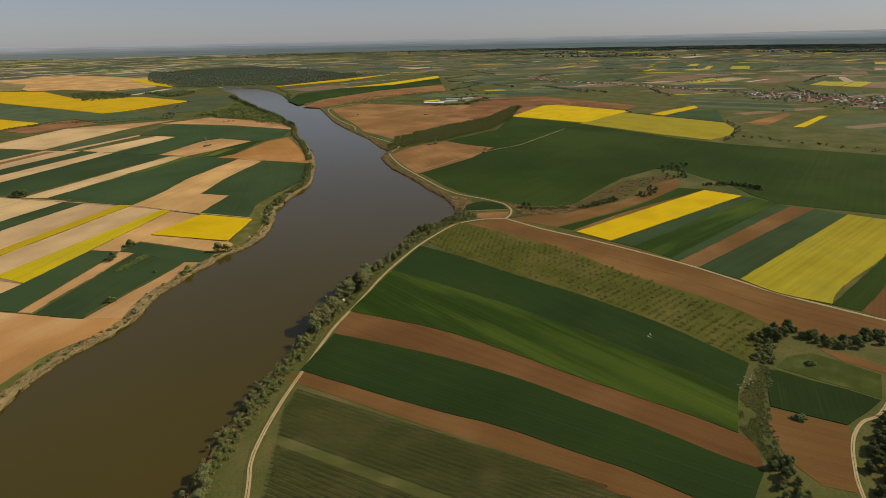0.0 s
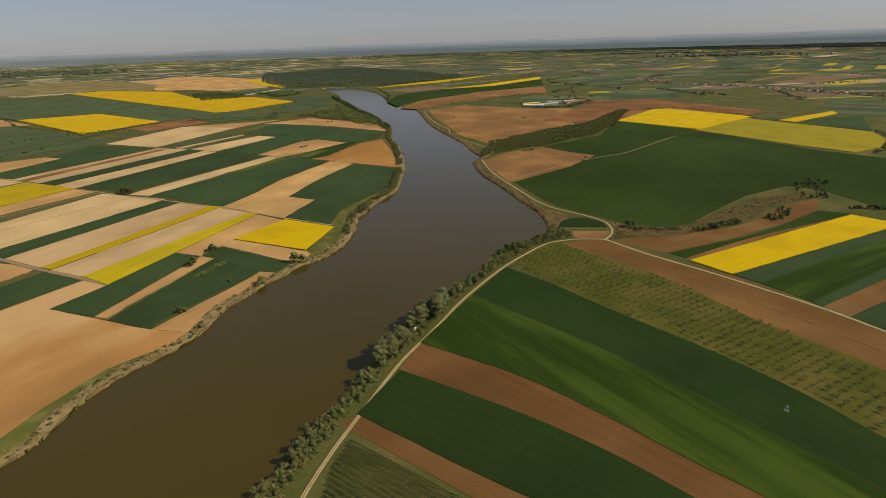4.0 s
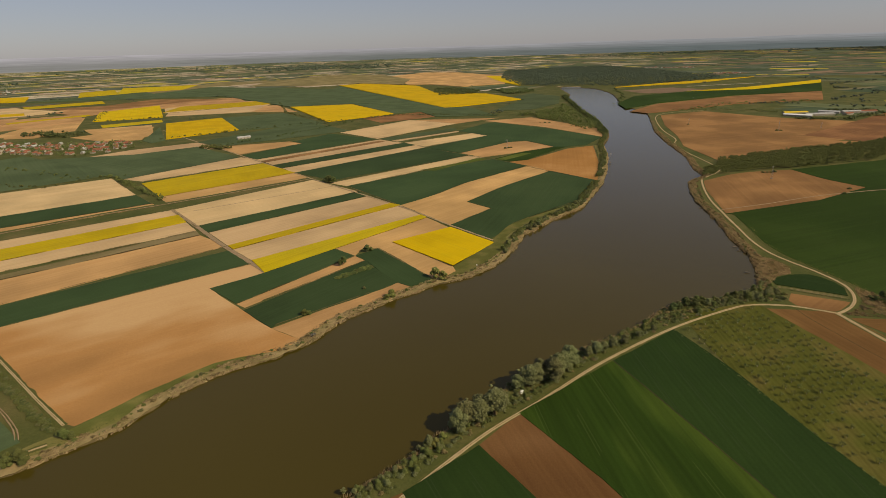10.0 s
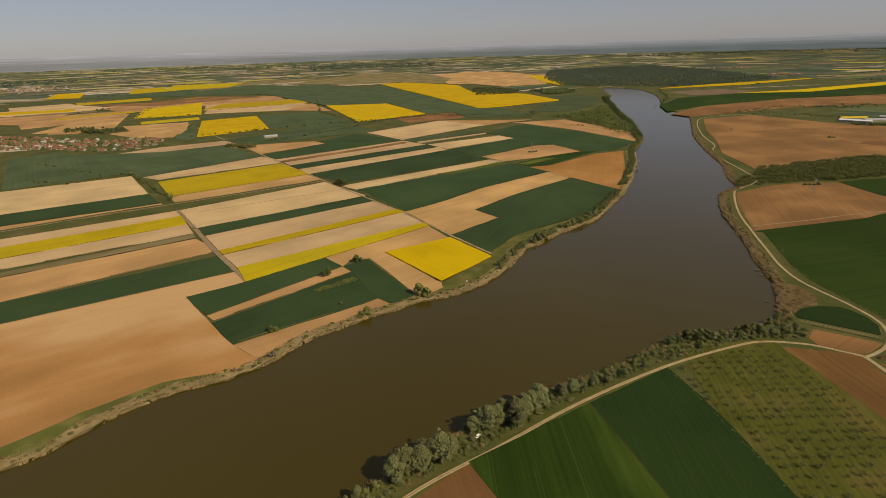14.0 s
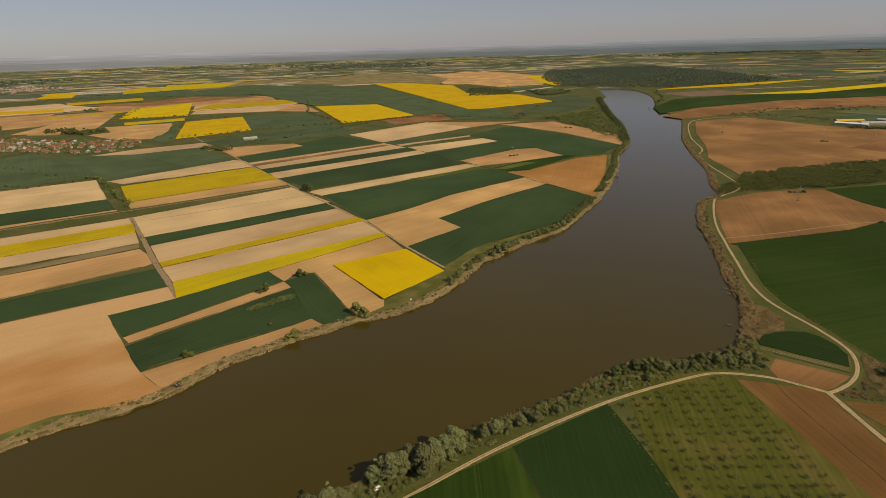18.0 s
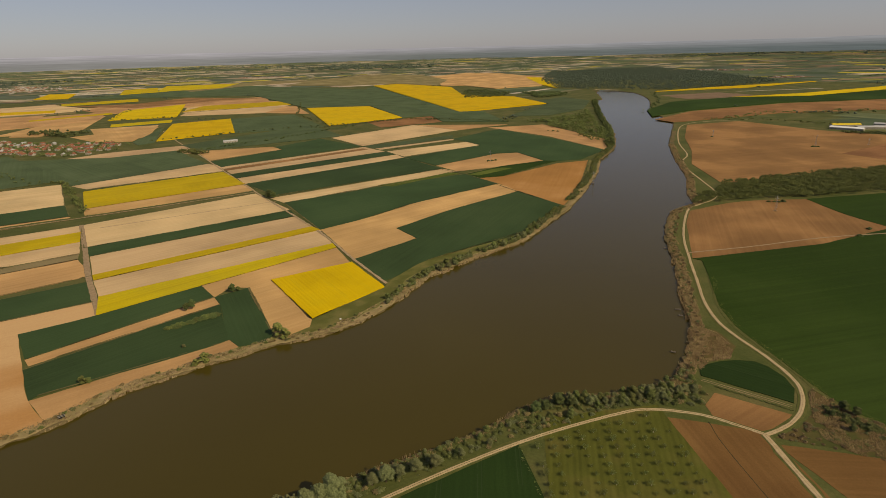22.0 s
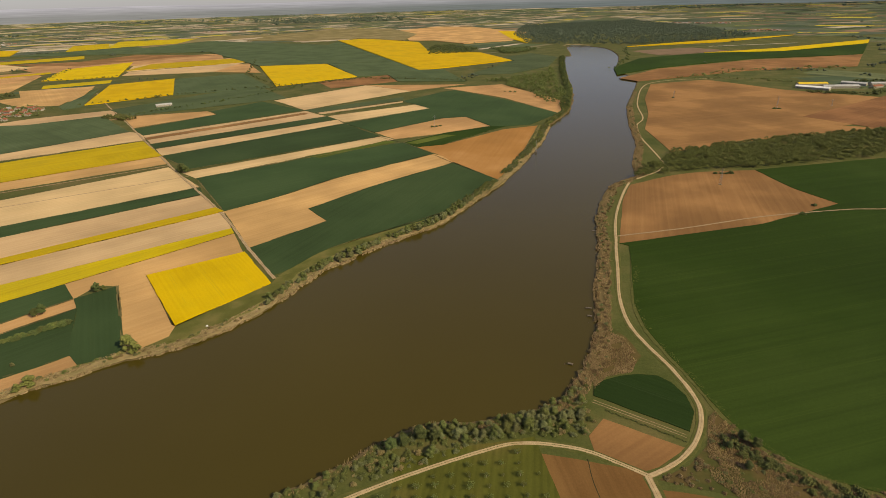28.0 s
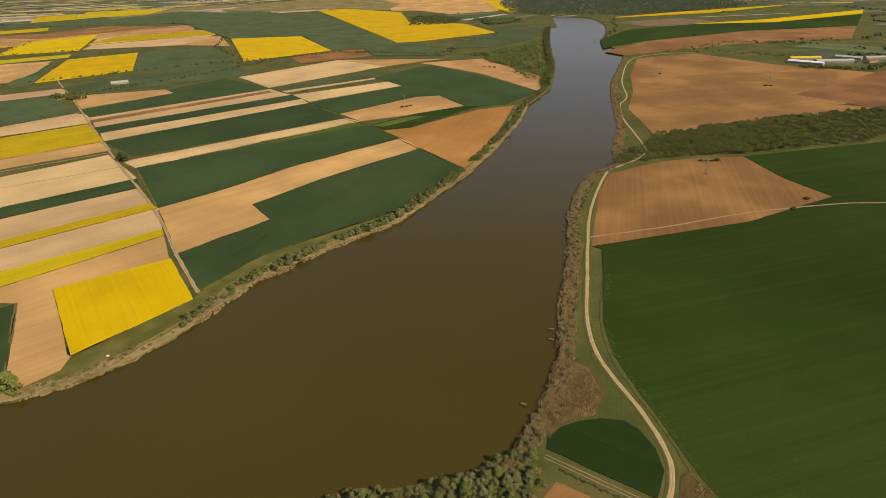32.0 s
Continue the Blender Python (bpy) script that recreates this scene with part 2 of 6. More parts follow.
def ground_mat():
    m, nt, b = node_set("rough_grass_land", 0.97)
    v = world_coords(nt)
    a = noise_tex(nt, v, 0.02, 5.0, 0.6)
    c = ramp(nt, a, [(0.3, (0.060, 0.076, 0.019)), (0.5, (0.090, 0.098, 0.029)), (0.66, (0.135, 0.118, 0.044)), (0.8, (0.20, 0.150, 0.070))])
    fine = noise_tex(nt, v, 0.6, 5.0, 0.7)
    c = blend(nt, 0.45, c, ramp(nt, fine, [(0.3, (0.3, 0.3, 0.3)), (0.7, (0.66, 0.66, 0.66))]), "OVERLAY")
    nt.links.new(c, b.inputs["Base Color"])
    bump(nt, b, fine, 0.7, 0.5)
    return m


def plain_mat(name, base, other, scale=0.5, rough=0.9, strength=0.4, space="world", metal=0.0, island=0.0):
    m, nt, b = node_set(name, rough)
    b.inputs["Metallic"].default_value = metal
    v = world_coords(nt) if space == "world" else coords(nt)
    n = noise_tex(nt, v, scale, 5.0, 0.65)
    c = ramp(nt, n, [(0.3, base), (0.7, other)])
    f = noise_tex(nt, v, scale * 9, 3.0, 0.6)
    c = blend(nt, 0.3, c, ramp(nt, f, [(0.3, (0.38, 0.38, 0.38)), (0.7, (0.62, 0.62, 0.62))]), "OVERLAY")
    if island:
        g = nt.nodes.new("ShaderNodeNewGeometry")
        hsv = nt.nodes.new("ShaderNodeHueSaturation")
        nt.links.new(maths(nt, "MULTIPLY_ADD", g.outputs["Random Per Island"], 2 * island, 1 - island), hsv.inputs["Value"])
        nt.links.new(maths(nt, "MULTIPLY_ADD", g.outputs["Random Per Island"], 0.05, 0.475), hsv.inputs["Hue"])
        nt.links.new(c, hsv.inputs["Color"])
        c = hsv.outputs["Color"]
    nt.links.new(c, b.inputs["Base Color"])
    bump(nt, b, f, strength, 0.1)
    return m


def leaf_mat(name, dark, light, vary=0.3):
    m, nt, b = node_set(name, 0.75)
    b.inputs["Specular IOR Level"].default_value = 0.25
    info, g = nt.nodes.new("ShaderNodeObjectInfo"), nt.nodes.new("ShaderNodeNewGeometry")
    c = blend(nt, g.outputs["Random Per Island"], dark, light)
    v = world_coords(nt)
    c = blend(nt, 0.4, c, ramp(nt, noise_tex(nt, v, 1.3, 3.0), [(0.3, (0.34, 0.34, 0.34)), (0.7, (0.64, 0.64, 0.64))]), "OVERLAY")
    hsv = nt.nodes.new("ShaderNodeHueSaturation")
    nt.links.new(maths(nt, "MULTIPLY_ADD", info.outputs["Random"], 2 * vary, 1 - vary), hsv.inputs["Value"])
    nt.links.new(maths(nt, "MULTIPLY_ADD", info.outputs["Random"], 0.04, 0.48), hsv.inputs["Hue"])
    nt.links.new(c, hsv.inputs["Color"])
    nt.links.new(hsv.outputs["Color"], b.inputs["Base Color"])
    return m


def water_mat():
    m, nt, b = node_set("muddy_river_water", 0.12)
    v = world_coords(nt)
    n = noise_tex(nt, v, 0.004, 4.0, 0.5)
    nt.links.new(ramp(nt, n, [(0.3, (0.055, 0.042, 0.007)), (0.7, (0.066, 0.051, 0.009))]), b.inputs["Base Color"])
    b.inputs["Specular IOR Level"].default_value = 0.32
    b.inputs["IOR"].default_value = 1.33
    small = noise_tex(nt, world_coords(nt, (0.5, 0.9, 1)), 0.7, 4.0, 0.6)
    calm = noise_tex(nt, world_coords(nt, (0.006, 0.002, 1)), 1.0, 3.0, 0.5)
    bump(nt, b, maths(nt, "MULTIPLY", small, maths(nt, "ADD", calm, 0.4)), 0.35, 0.12)
    return m


M_GROUND, M_WATER = ground_mat(), water_mat()
M_DIRT = plain_mat("pale_dirt_track", (0.36, 0.26, 0.14), (0.50, 0.39, 0.235), 0.35)
M_PATH = plain_mat("faint_earth_path", (0.25, 0.175, 0.10), (0.36, 0.26, 0.16), 0.35)
M_VERGE = plain_mat("grass_verge", (0.058, 0.073, 0.016), (0.120, 0.115, 0.036), 0.25, strength=0.8)
# far woodland and meadow, distance haze mixed into the base colour
M_HAZED_LAND = plain_mat("far_hazed_land", (0.062, 0.086, 0.062), (0.125, 0.145, 0.092), 0.006, 1.0, 0.0)
M_WEED = plain_mat("green_ditch_weeds", (0.070, 0.088, 0.024), (0.130, 0.135, 0.048), 0.3, island=0.25)
M_SEAM = plain_mat("weedy_seam", (0.085, 0.082, 0.030), (0.190, 0.150, 0.065), 0.06, strength=0.6)
M_MARGIN = plain_mat("weedy_grass_margin", (0.135, 0.138, 0.038), (0.240, 0.205, 0.075), 0.12, strength=0.8)
M_BANK = plain_mat("muddy_bank", (0.070, 0.056, 0.024), (0.175, 0.130, 0.064), 0.2, strength=0.8)
M_REED = plain_mat("dry_reeds", (0.165, 0.115, 0.056), (0.32, 0.228, 0.125), 0.12, island=0.3)
M_TUFT = plain_mat("bleached_dead_tufts", (0.22, 0.165, 0.085), (0.41, 0.305, 0.175), 0.12, island=0.3)
M_STRAW = plain_mat("straw_coloured_dead_grass", (0.145, 0.130, 0.045), (0.40, 0.295, 0.155), 0.07, strength=0.9)
M_RUSSET = plain_mat("russet_dead_grass", (0.075, 0.075, 0.026), (0.19, 0.128, 0.062), 0.09, strength=0.9)
M_FURROW_SHADE = plain_mat("dark_turned_furrow", (0.030, 0.030, 0.013), (0.065, 0.052, 0.022), 0.4, strength=0.8)
M_BARK = plain_mat("grey_brown_bark", (0.09, 0.065, 0.045), (0.16, 0.12, 0.085), 3.0, space="object")
M_LEAF = {
    "willow": leaf_mat("grey_green_leaves", (0.112, 0.122, 0.050), (0.160, 0.168, 0.074), 0.2),
    "oak": leaf_mat("deep_green_leaves", (0.060, 0.080, 0.024), (0.096, 0.120, 0.040), 0.2),
    "bush": leaf_mat("green_shrub_leaves", (0.086, 0.104, 0.028), (0.138, 0.154, 0.048), 0.25),
    "spring": leaf_mat("yellow_green_leaves", (0.115, 0.128, 0.032), (0.185, 0.190, 0.056), 0.2),
    "dry": leaf_mat("straw_brown_twigs", (0.145, 0.112, 0.048), (0.235, 0.180, 0.085), 0.2),
    "vine": leaf_mat("vine_leaves", (0.038, 0.052, 0.013), (0.068, 0.085, 0.022), 0.15),
    "wood": leaf_mat("young_wood_leaves", (0.076, 0.098, 0.025), (0.124, 0.146, 0.042), 0.1),
    # far leaves blued and lightened, haze painted into their colour
    "far": leaf_mat("hazed_forest_leaves", (0.064, 0.086, 0.060), (0.090, 0.114, 0.078), 0.1),
}
M_WHITE = plain_mat("white_painted_metal", (0.74, 0.74, 0.73), (0.82, 0.82, 0.80), 0.8, 0.45, 0.1)
M_WALLS = plain_mat("pale_plaster", (0.30, 0.27, 0.22), (0.47, 0.43, 0.37), 0.3, 0.9, 0.2)
M_TILE = plain_mat("red_clay_roof_tiles", (0.20, 0.075, 0.045), (0.33, 0.14, 0.085), 0.6, 0.85, 0.5)
M_GREYROOF = plain_mat("grey_sheet_roof", (0.30, 0.30, 0.30), (0.52, 0.52, 0.52), 0.2, 0.6, 0.2)
M_GLASS = plain_mat("dark_window_glass", (0.02, 0.025, 0.03), (0.04, 0.045, 0.05), 1.0, 0.1, 0.0)
M_TYRE = plain_mat("black_rubber", (0.02, 0.02, 0.02), (0.04, 0.04, 0.04), 2.0, 0.8, 0.1)
M_STEEL = plain_mat("galvanised_steel", (0.32, 0.33, 0.34), (0.48, 0.49, 0.50), 1.0, 0.4, 0.1, metal=0.8)


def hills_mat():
    """Last wooded rises, haze painted as glowing colour: darker forest low and to the east, paling upward."""
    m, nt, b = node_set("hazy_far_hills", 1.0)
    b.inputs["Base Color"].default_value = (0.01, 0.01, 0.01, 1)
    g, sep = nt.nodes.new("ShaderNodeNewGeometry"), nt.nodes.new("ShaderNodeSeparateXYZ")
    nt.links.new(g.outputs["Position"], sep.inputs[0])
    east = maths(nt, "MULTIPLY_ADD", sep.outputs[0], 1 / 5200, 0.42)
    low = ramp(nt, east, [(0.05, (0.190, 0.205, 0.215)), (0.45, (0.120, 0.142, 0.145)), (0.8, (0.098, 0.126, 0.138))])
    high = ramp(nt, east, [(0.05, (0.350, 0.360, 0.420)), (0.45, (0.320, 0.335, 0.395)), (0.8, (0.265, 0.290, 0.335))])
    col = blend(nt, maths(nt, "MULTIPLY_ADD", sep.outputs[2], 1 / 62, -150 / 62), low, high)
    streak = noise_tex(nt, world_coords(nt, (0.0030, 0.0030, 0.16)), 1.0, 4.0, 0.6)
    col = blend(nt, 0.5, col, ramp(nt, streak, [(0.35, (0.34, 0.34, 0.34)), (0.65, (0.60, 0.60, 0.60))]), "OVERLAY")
    # the haze glow is put into the emission colour
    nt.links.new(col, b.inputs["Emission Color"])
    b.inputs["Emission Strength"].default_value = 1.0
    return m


M_HILLS = hills_mat()


def far_hazed_mat(name, a, b):
    """Far strips: each its own shade, with haze greyed into the colour."""
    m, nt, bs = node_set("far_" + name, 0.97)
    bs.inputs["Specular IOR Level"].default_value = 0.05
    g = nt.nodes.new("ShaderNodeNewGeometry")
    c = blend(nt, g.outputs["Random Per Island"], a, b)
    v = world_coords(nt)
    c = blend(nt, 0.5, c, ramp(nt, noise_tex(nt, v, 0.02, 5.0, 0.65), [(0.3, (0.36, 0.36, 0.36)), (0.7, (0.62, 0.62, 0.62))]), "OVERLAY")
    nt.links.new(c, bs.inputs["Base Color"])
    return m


# soil and crop colours paled and greyed to stand for distance haze
FAR_HAZED_M = {
    "tan": far_hazed_mat("tan_soil", (0.34, 0.26, 0.18), (0.46, 0.36, 0.26)),
    "pale": far_hazed_mat("pale_soil", (0.44, 0.37, 0.28), (0.54, 0.46, 0.35)),
    "brown": far_hazed_mat("brown_soil", (0.18, 0.125, 0.085), (0.26, 0.18, 0.12)),
    "wheat": far_hazed_mat("dark_wheat", (0.062, 0.090, 0.052), (0.088, 0.120, 0.068)),
    "green": far_hazed_mat("meadow", (0.090, 0.118, 0.058), (0.140, 0.160, 0.080)),
    "rape": far_hazed_mat("rapeseed", (0.36, 0.32, 0.06), (0.52, 0.43, 0.05)),
    "olive": far_hazed_mat("fallow", (0.15, 0.145, 0.085), (0.23, 0.205, 0.125)),
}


# ---- the river and the ground ----
LEFT_BANK = [(-900, -420), (-620, -120), (-450, 30), (-342.3, 122.7), (-291, 163), (-272, 176), (-256, 189), (-247, 204), (-238, 217), (-222.2, 233.7), (-191.5, 248.2),
             (-182.3, 252.7), (-163.8, 272.1), (-145.5, 300.4), (-118, 319.8), (-106, 328.9), (-75.6, 349.1), (-47.8, 360), (-23.5, 379.4), (-2, 407.8), (23.2, 458),
             (69.6, 507.5), (116.4, 548.3), (139, 585.8), (180.9, 654.7), (222.8, 742.4), (269.7, 858.2), (301.8, 960.3), (362.7, 1086.2), (423.6, 1305.8), (489, 1646.4),
             (583.1, 2073.5), (620, 2136), (685, 2471), (720, 2560)]
RIGHT_BANK = [(790, 2500), (819, 2380), (773, 2085), (649, 1697), (623, 1528), (610, 1435), (548, 1280), (476, 1105), (429, 955), (393, 818), (355, 725), (343, 677),
              (301, 640), (261, 551), (247, 495), (230, 440), (218, 400), (209, 367), (194, 332), (181, 313), (172, 299), (150, 290), (128, 286), (103, 285), (85, 276), (66, 261), (44, 248), (25, 238), (8, 230),
              (-10, 221), (-24, 212), (-46, 197), (-71, 177), (-87, 162), (-105, 146), (-119, 135), (-128, 129), (-138, 121), (-149, 113), (-158, 103), (-166, 96), (-173, 87),
              (-181, 79), (-190, 70), (-205, 48), (-235, 0), (-330, -130), (-460, -300), (-640, -600)]


def ragged(line, amount, step):
    """A shore line with small bays and points."""
    out = []
    for p in smooth_line(line, step):
        k = noise.noise((p.x * 0.11, p.y * 0.11, 0)) + 0.6 * noise.noise((p.x * 0.31, p.y * 0.31, 3)) + 0.35 * noise.noise((p.x * 0.8, p.y * 0.8, 5))
        q = noise.noise((p.x * 0.12, p.y * 0.12, 9))
        out.append(Vector((p.x + amount * k, p.y + amount * q)))
    return out


LEFT_SHORE, RIGHT_SHORE = ragged(LEFT_BANK, 3.0, 2.0), ragged(RIGHT_BANK, 2.6, 2.0)
RIVER = LEFT_SHORE + RIGHT_SHORE
RIVER_ROUGH = [Vector(p) for p in LEFT_BANK + RIGHT_BANK]


def build_ground():
    ring = [Vector((FAR_R * math.cos(a), FAR_R * math.sin(a), 0)) for a in np.linspace(0, 2 * math.pi, 192, endpoint=False)]
    hole = [Vector((p.x, p.y, 0)) for p in RIVER]
    verts = ring + hole
    faces = [tuple(f) for f in mathutils.geometry.tessellate_polygon([ring, hole])]
    n = len(ring)
    base = list(range(n))
    for d in list(np.geomspace(3000, 16000, 24)) + [30000]:
        row = []
        for a in np.linspace(0, 2 * math.pi, n, endpoint=False):
            row.append(len(verts))
            verts.append(spread(d * math.cos(a), d * math.sin(a)))
        faces += [(base[i], base[(i + 1) % n], row[(i + 1) % n], row[i]) for i in range(n)]
        base = row
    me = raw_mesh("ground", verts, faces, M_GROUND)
    me.materials.append(M_HAZED_LAND)
    # land past 3300 m takes the haze-tinted colour
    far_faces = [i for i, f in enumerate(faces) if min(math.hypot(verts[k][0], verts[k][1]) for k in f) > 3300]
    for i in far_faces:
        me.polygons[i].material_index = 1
    bm = bmesh.new()
    bm.from_mesh(me)
    bmesh.ops.recalc_face_normals(bm, faces=bm.faces)
    if sum(f.normal.z for f in bm.faces) < 0:
        bmesh.ops.reverse_faces(bm, faces=bm.faces)
    bm.to_mesh(me)
    bm.free()
    tagged(new("ground", me), "rough grass land with bare earth and scrub patches between the fields", "ground", kind="structure")


def build_bank(name, shore, side, label):
    """The earth bank: from the grass edge down under the water, with a small ledge."""
    verts, faces = [], []
    for i, p in enumerate(shore):
        a, b = shore[max(0, i - 1)], shore[min(len(shore) - 1, i + 1)]
        d = (b - a).normalized()
        nrm = Vector((-d.y, d.x)) * side
        k = 0.5 + noise.noise((p.x * 0.2, p.y * 0.2, 5))
        for off, z in ((-1.5, 0.06), (0.0, 0.03), (0.25 + 0.3 * k, -0.6), (0.5 + 0.5 * k, -1.4), (4.0, -2.4)):
            q = p + nrm * off
            verts.append((q.x, q.y, z))
        if i:
            s = 5 * (i - 1)
            faces += [(s + j, s + j + 1, s + j + 6, s + j + 5) for j in range(4)]
    tagged(new(name, raw_mesh(name, verts, faces, M_BANK)), label, "river bank", kind="structure")


def build_water():
    hole = [Vector((p.x, p.y, 0)) for p in RIVER]
    c = [Vector((p.x, p.y, -1.3)) for p in RIVER]
    faces = [tuple(f) for f in mathutils.geometry.tessellate_polygon([hole])]
    me = raw_mesh("water", c, faces, M_WATER)
    bm = bmesh.new()
    bm.from_mesh(me)
    bmesh.ops.recalc_face_normals(bm, faces=bm.faces)
    if sum(f.normal.z for f in bm.faces) < 0:
        bmesh.ops.reverse_faces(bm, faces=bm.faces)
    bm.to_mesh(me)
    bm.free()
    tagged(new("water", me), "wide brown muddy river with faint ripples", "river", kind="structure")


build_ground()
build_bank("river_bank", LEFT_SHORE, -1, "low eroded earth bank with dry grass along the water")
build_bank("river_bank", RIGHT_SHORE, -1, "earth bank below reeds and trees along the water")
build_water()

# ---- fields ----
CROPS = {
    "tan": ("ploughed_field", "dry tan harrowed soil field with faint working lines", 0.06),
    "pale": ("ploughed_field", "pale sandy bare soil field with faint working lines", 0.07),
    "orange": ("ploughed_field", "smooth orange-brown bare soil field with lighter patches", 0.06),
    "clay": ("ploughed_field", "orange clay soil field with worn lighter patches", 0.06),
    "brown": ("ploughed_field", "reddish-brown ploughed field with fine furrows", 0.10),
    "wheat": ("wheat_field", "dark green strip of young wheat with wheel tracks", 0.35),
    "dark_wheat": ("wheat_field", "dark blue-green strip of young wheat", 0.35),
    "loam": ("ploughed_field", "fine reddish loam field freshly harrowed", 0.10),
    # far wheat with haze in its colour, plus one near grey-green field
    "barley": ("barley_field", "grey-green field of young barley", 0.35),
    "dark_loam": ("ploughed_field", "dark reddish loam strip ploughed beside the dirt road", 0.10),
    "brush": ("brush_slope", "dry brown brushy slope with dead grass", 0.07),
    "green": ("wheat_field", "broad mid-green field of young crop with faint tracks", 0.30),
    "bright": ("wheat_field", "bright green streaky crop strip", 0.32),
    "rape": ("rapeseed_field", "solid yellow rapeseed field in full bloom", 1.0),
    "rape2": ("rapeseed_field", "thin olive-yellow rapeseed strip past full bloom", 0.8),
    "rape3": ("rapeseed_field", "dull olive-yellow rapeseed field coming into bloom", 0.8),
    "grass": ("grass_strip", "rough yellow-green grass between the fields and the shore", 0.045),
    "meadow": ("meadow", "rough green meadow with tufts and single bushes", 0.12),
    "lime": ("crop_border", "lime-green border strip of the young wheat", 0.40),
    "olive": ("fallow_field", "olive weedy fallow strip", 0.15),
    "orchard": ("orchard_ground", "yellow-green rough grass under young orchard trees", 0.12),
    "vineyard": ("vineyard_ground", "green and earthy ground between vine rows", 0.08),
}
PLANNED = []


def curve_point(c, i, t):
    """A place on side i of an outline whose gentle bends run as curves; true corners stay sharp."""
    n = len(c)
    z0, a, b, z1 = (Vector(c[(i + k) % n]) for k in (-1, 0, 1, 2))
    d = b - a

    def tangent(u, v):
        gentle = u.length > 1 and v.length > 1 and u.angle(v) < radians(26)
        return (u.normalized() + v.normalized()).normalized() * d.length if gentle else d
    t0, t1 = tangent(a - z0, d), tangent(d, z1 - b)
    return a * (2 * t ** 3 - 3 * t * t + 1) + t0 * (t ** 3 - 2 * t * t + t) + b * (3 * t * t - 2 * t ** 3) + t1 * (t ** 3 - t * t)


def field(kind, *corners):
    """A field on its outline; local x runs along its longest side, as its rows do."""
    name, label, high = CROPS[kind]
    PLANNED.append(corners)
    far = max(math.hypot(*c) for c in corners)
    longest = max(((Vector(corners[i]) - Vector(corners[i - 1])) for i in range(len(corners))), key=lambda v: v.length)
    reach = max((Vector(a) - Vector(b) for a in corners for b in corners), key=lambda v: v.length)
    if longest.length < 0.45 * reach.length:  # a bent strip: its rows follow its whole length
        longest = reach
    turn = math.atan2(longest.y, longest.x)
    cx, cy = sum(c[0] for c in corners) / len(corners), sum(c[1] for c in corners) / len(corners)
    m = Matrix.Translation((cx, cy, 0)) @ Matrix.Rotation(turn, 4, "Z")
    inv = m.inverted()
    bm = bmesh.new()
    # ragged outline: real field edges are never ruled
    ring = []
    step = 9.0 if far < 1200 else 60.0
    for i, a in enumerate(corners):
        a, b = Vector(a), Vector(corners[(i + 1) % len(corners)])
        k = max(1, int((b - a).length / step))
        e = (b - a).normalized() if (b - a).length else Vector((1, 0))
        e = -e if (e.x, e.y) < (0, 0) else e
        for j in range(k):
            p = curve_point(corners, i, j / k) if far < 900 else a.lerp(b, j / k)
            w = 0.0 if j == 0 else 0.55 * noise.noise((p.x * 0.09, p.y * 0.09, 7.0)) + 0.3 * noise.noise((p.x * 0.4, p.y * 0.4, 2.0))
            ring.append(Vector((p.x - e.y * w, p.y + e.x * w, 0)))
    f = bm.faces.new([bm.verts.new(p) for p in ring])
    bm.normal_update()
    if f.normal.z < 0:
        f.normal_flip()
    if far > 2000:
        for ax in (0, 1):
            lo, hi = min(v.co[ax] for v in bm.verts), max(v.co[ax] for v in bm.verts)
            n = Vector((1, 0, 0)) if ax == 0 else Vector((0, 1, 0))
            for c in np.arange(lo + 80, hi, 80):
                bmesh.ops.bisect_plane(bm, geom=list(bm.verts) + list(bm.edges) + list(bm.faces), plane_co=n * c, plane_no=n)
    lift = high + max(0.0, far - 1200) * 0.0007 + random.random() * 0.02
    for v in bm.verts:
        v.co = spread(v.co.x, v.co.y, lift)
    edge = [e for e in bm.edges if e.is_boundary]
    up = bmesh.ops.extrude_edge_only(bm, edges=edge)
    for v in up["geom"]:
        if isinstance(v, bmesh.types.BMVert):
            v.co.z -= lift + 0.03
    bmesh.ops.transform(bm, matrix=inv, verts=bm.verts)
    bmesh.ops.recalc_face_normals(bm, faces=bm.faces)
    if sum(f.normal.z * f.calc_area() for f in bm.faces) < 0:
        bmesh.ops.reverse_faces(bm, faces=bm.faces)
    me = to_mesh(name, bm)
    me.materials.append(M[kind])
    ob = new(name, me)
    ob.matrix_basis = m
    return tagged(ob, label, "field", "fields", "structure")


field("pale", (-387, 1013), (-358, 996), (-330, 944), (-493, 829), (-532, 854))
field("rape2", (-329, 935), (-260, 839), (-427, 715), (-488, 812))
field("tan", (-260, 839), (-231, 797), (-403, 677), (-427, 715))
field("pale", (-225, 778), (-151, 686), (-330, 557), (-384, 639))
field("wheat", (-151, 686), (-138, 658), (-308, 531), (-330, 557))
field("pale", (-138, 658), (-109, 613), (-275, 480), (-308, 531))
field("rape2", (-109, 613), (-97, 601), (-267, 468), (-275, 480))
field("pale", (-97, 601), (-74, 553), (-241, 432), (-267, 468))
field("rape2", (-74, 553), (-68, 541), (-223, 398), (-241, 432))
field("tan", (-68, 541), (-47, 498), (-109, 460), (-57, 385), (-56, 373), (-70, 358), (-78, 360), (-124, 445), (-139, 447), (-145, 427), (-169, 455), (-176, 455))
field("rape", (-109, 460), (-46, 498), (-10, 440), (-57, 385))
field("pale", (-783, 731), (-556, 867), (-465, 735), (-684, 594))
field("wheat", (-684, 594), (-465, 735), (-423, 679), (-649, 545))
field("tan", (-649, 545), (-423, 679), (-411, 666), (-632, 521))
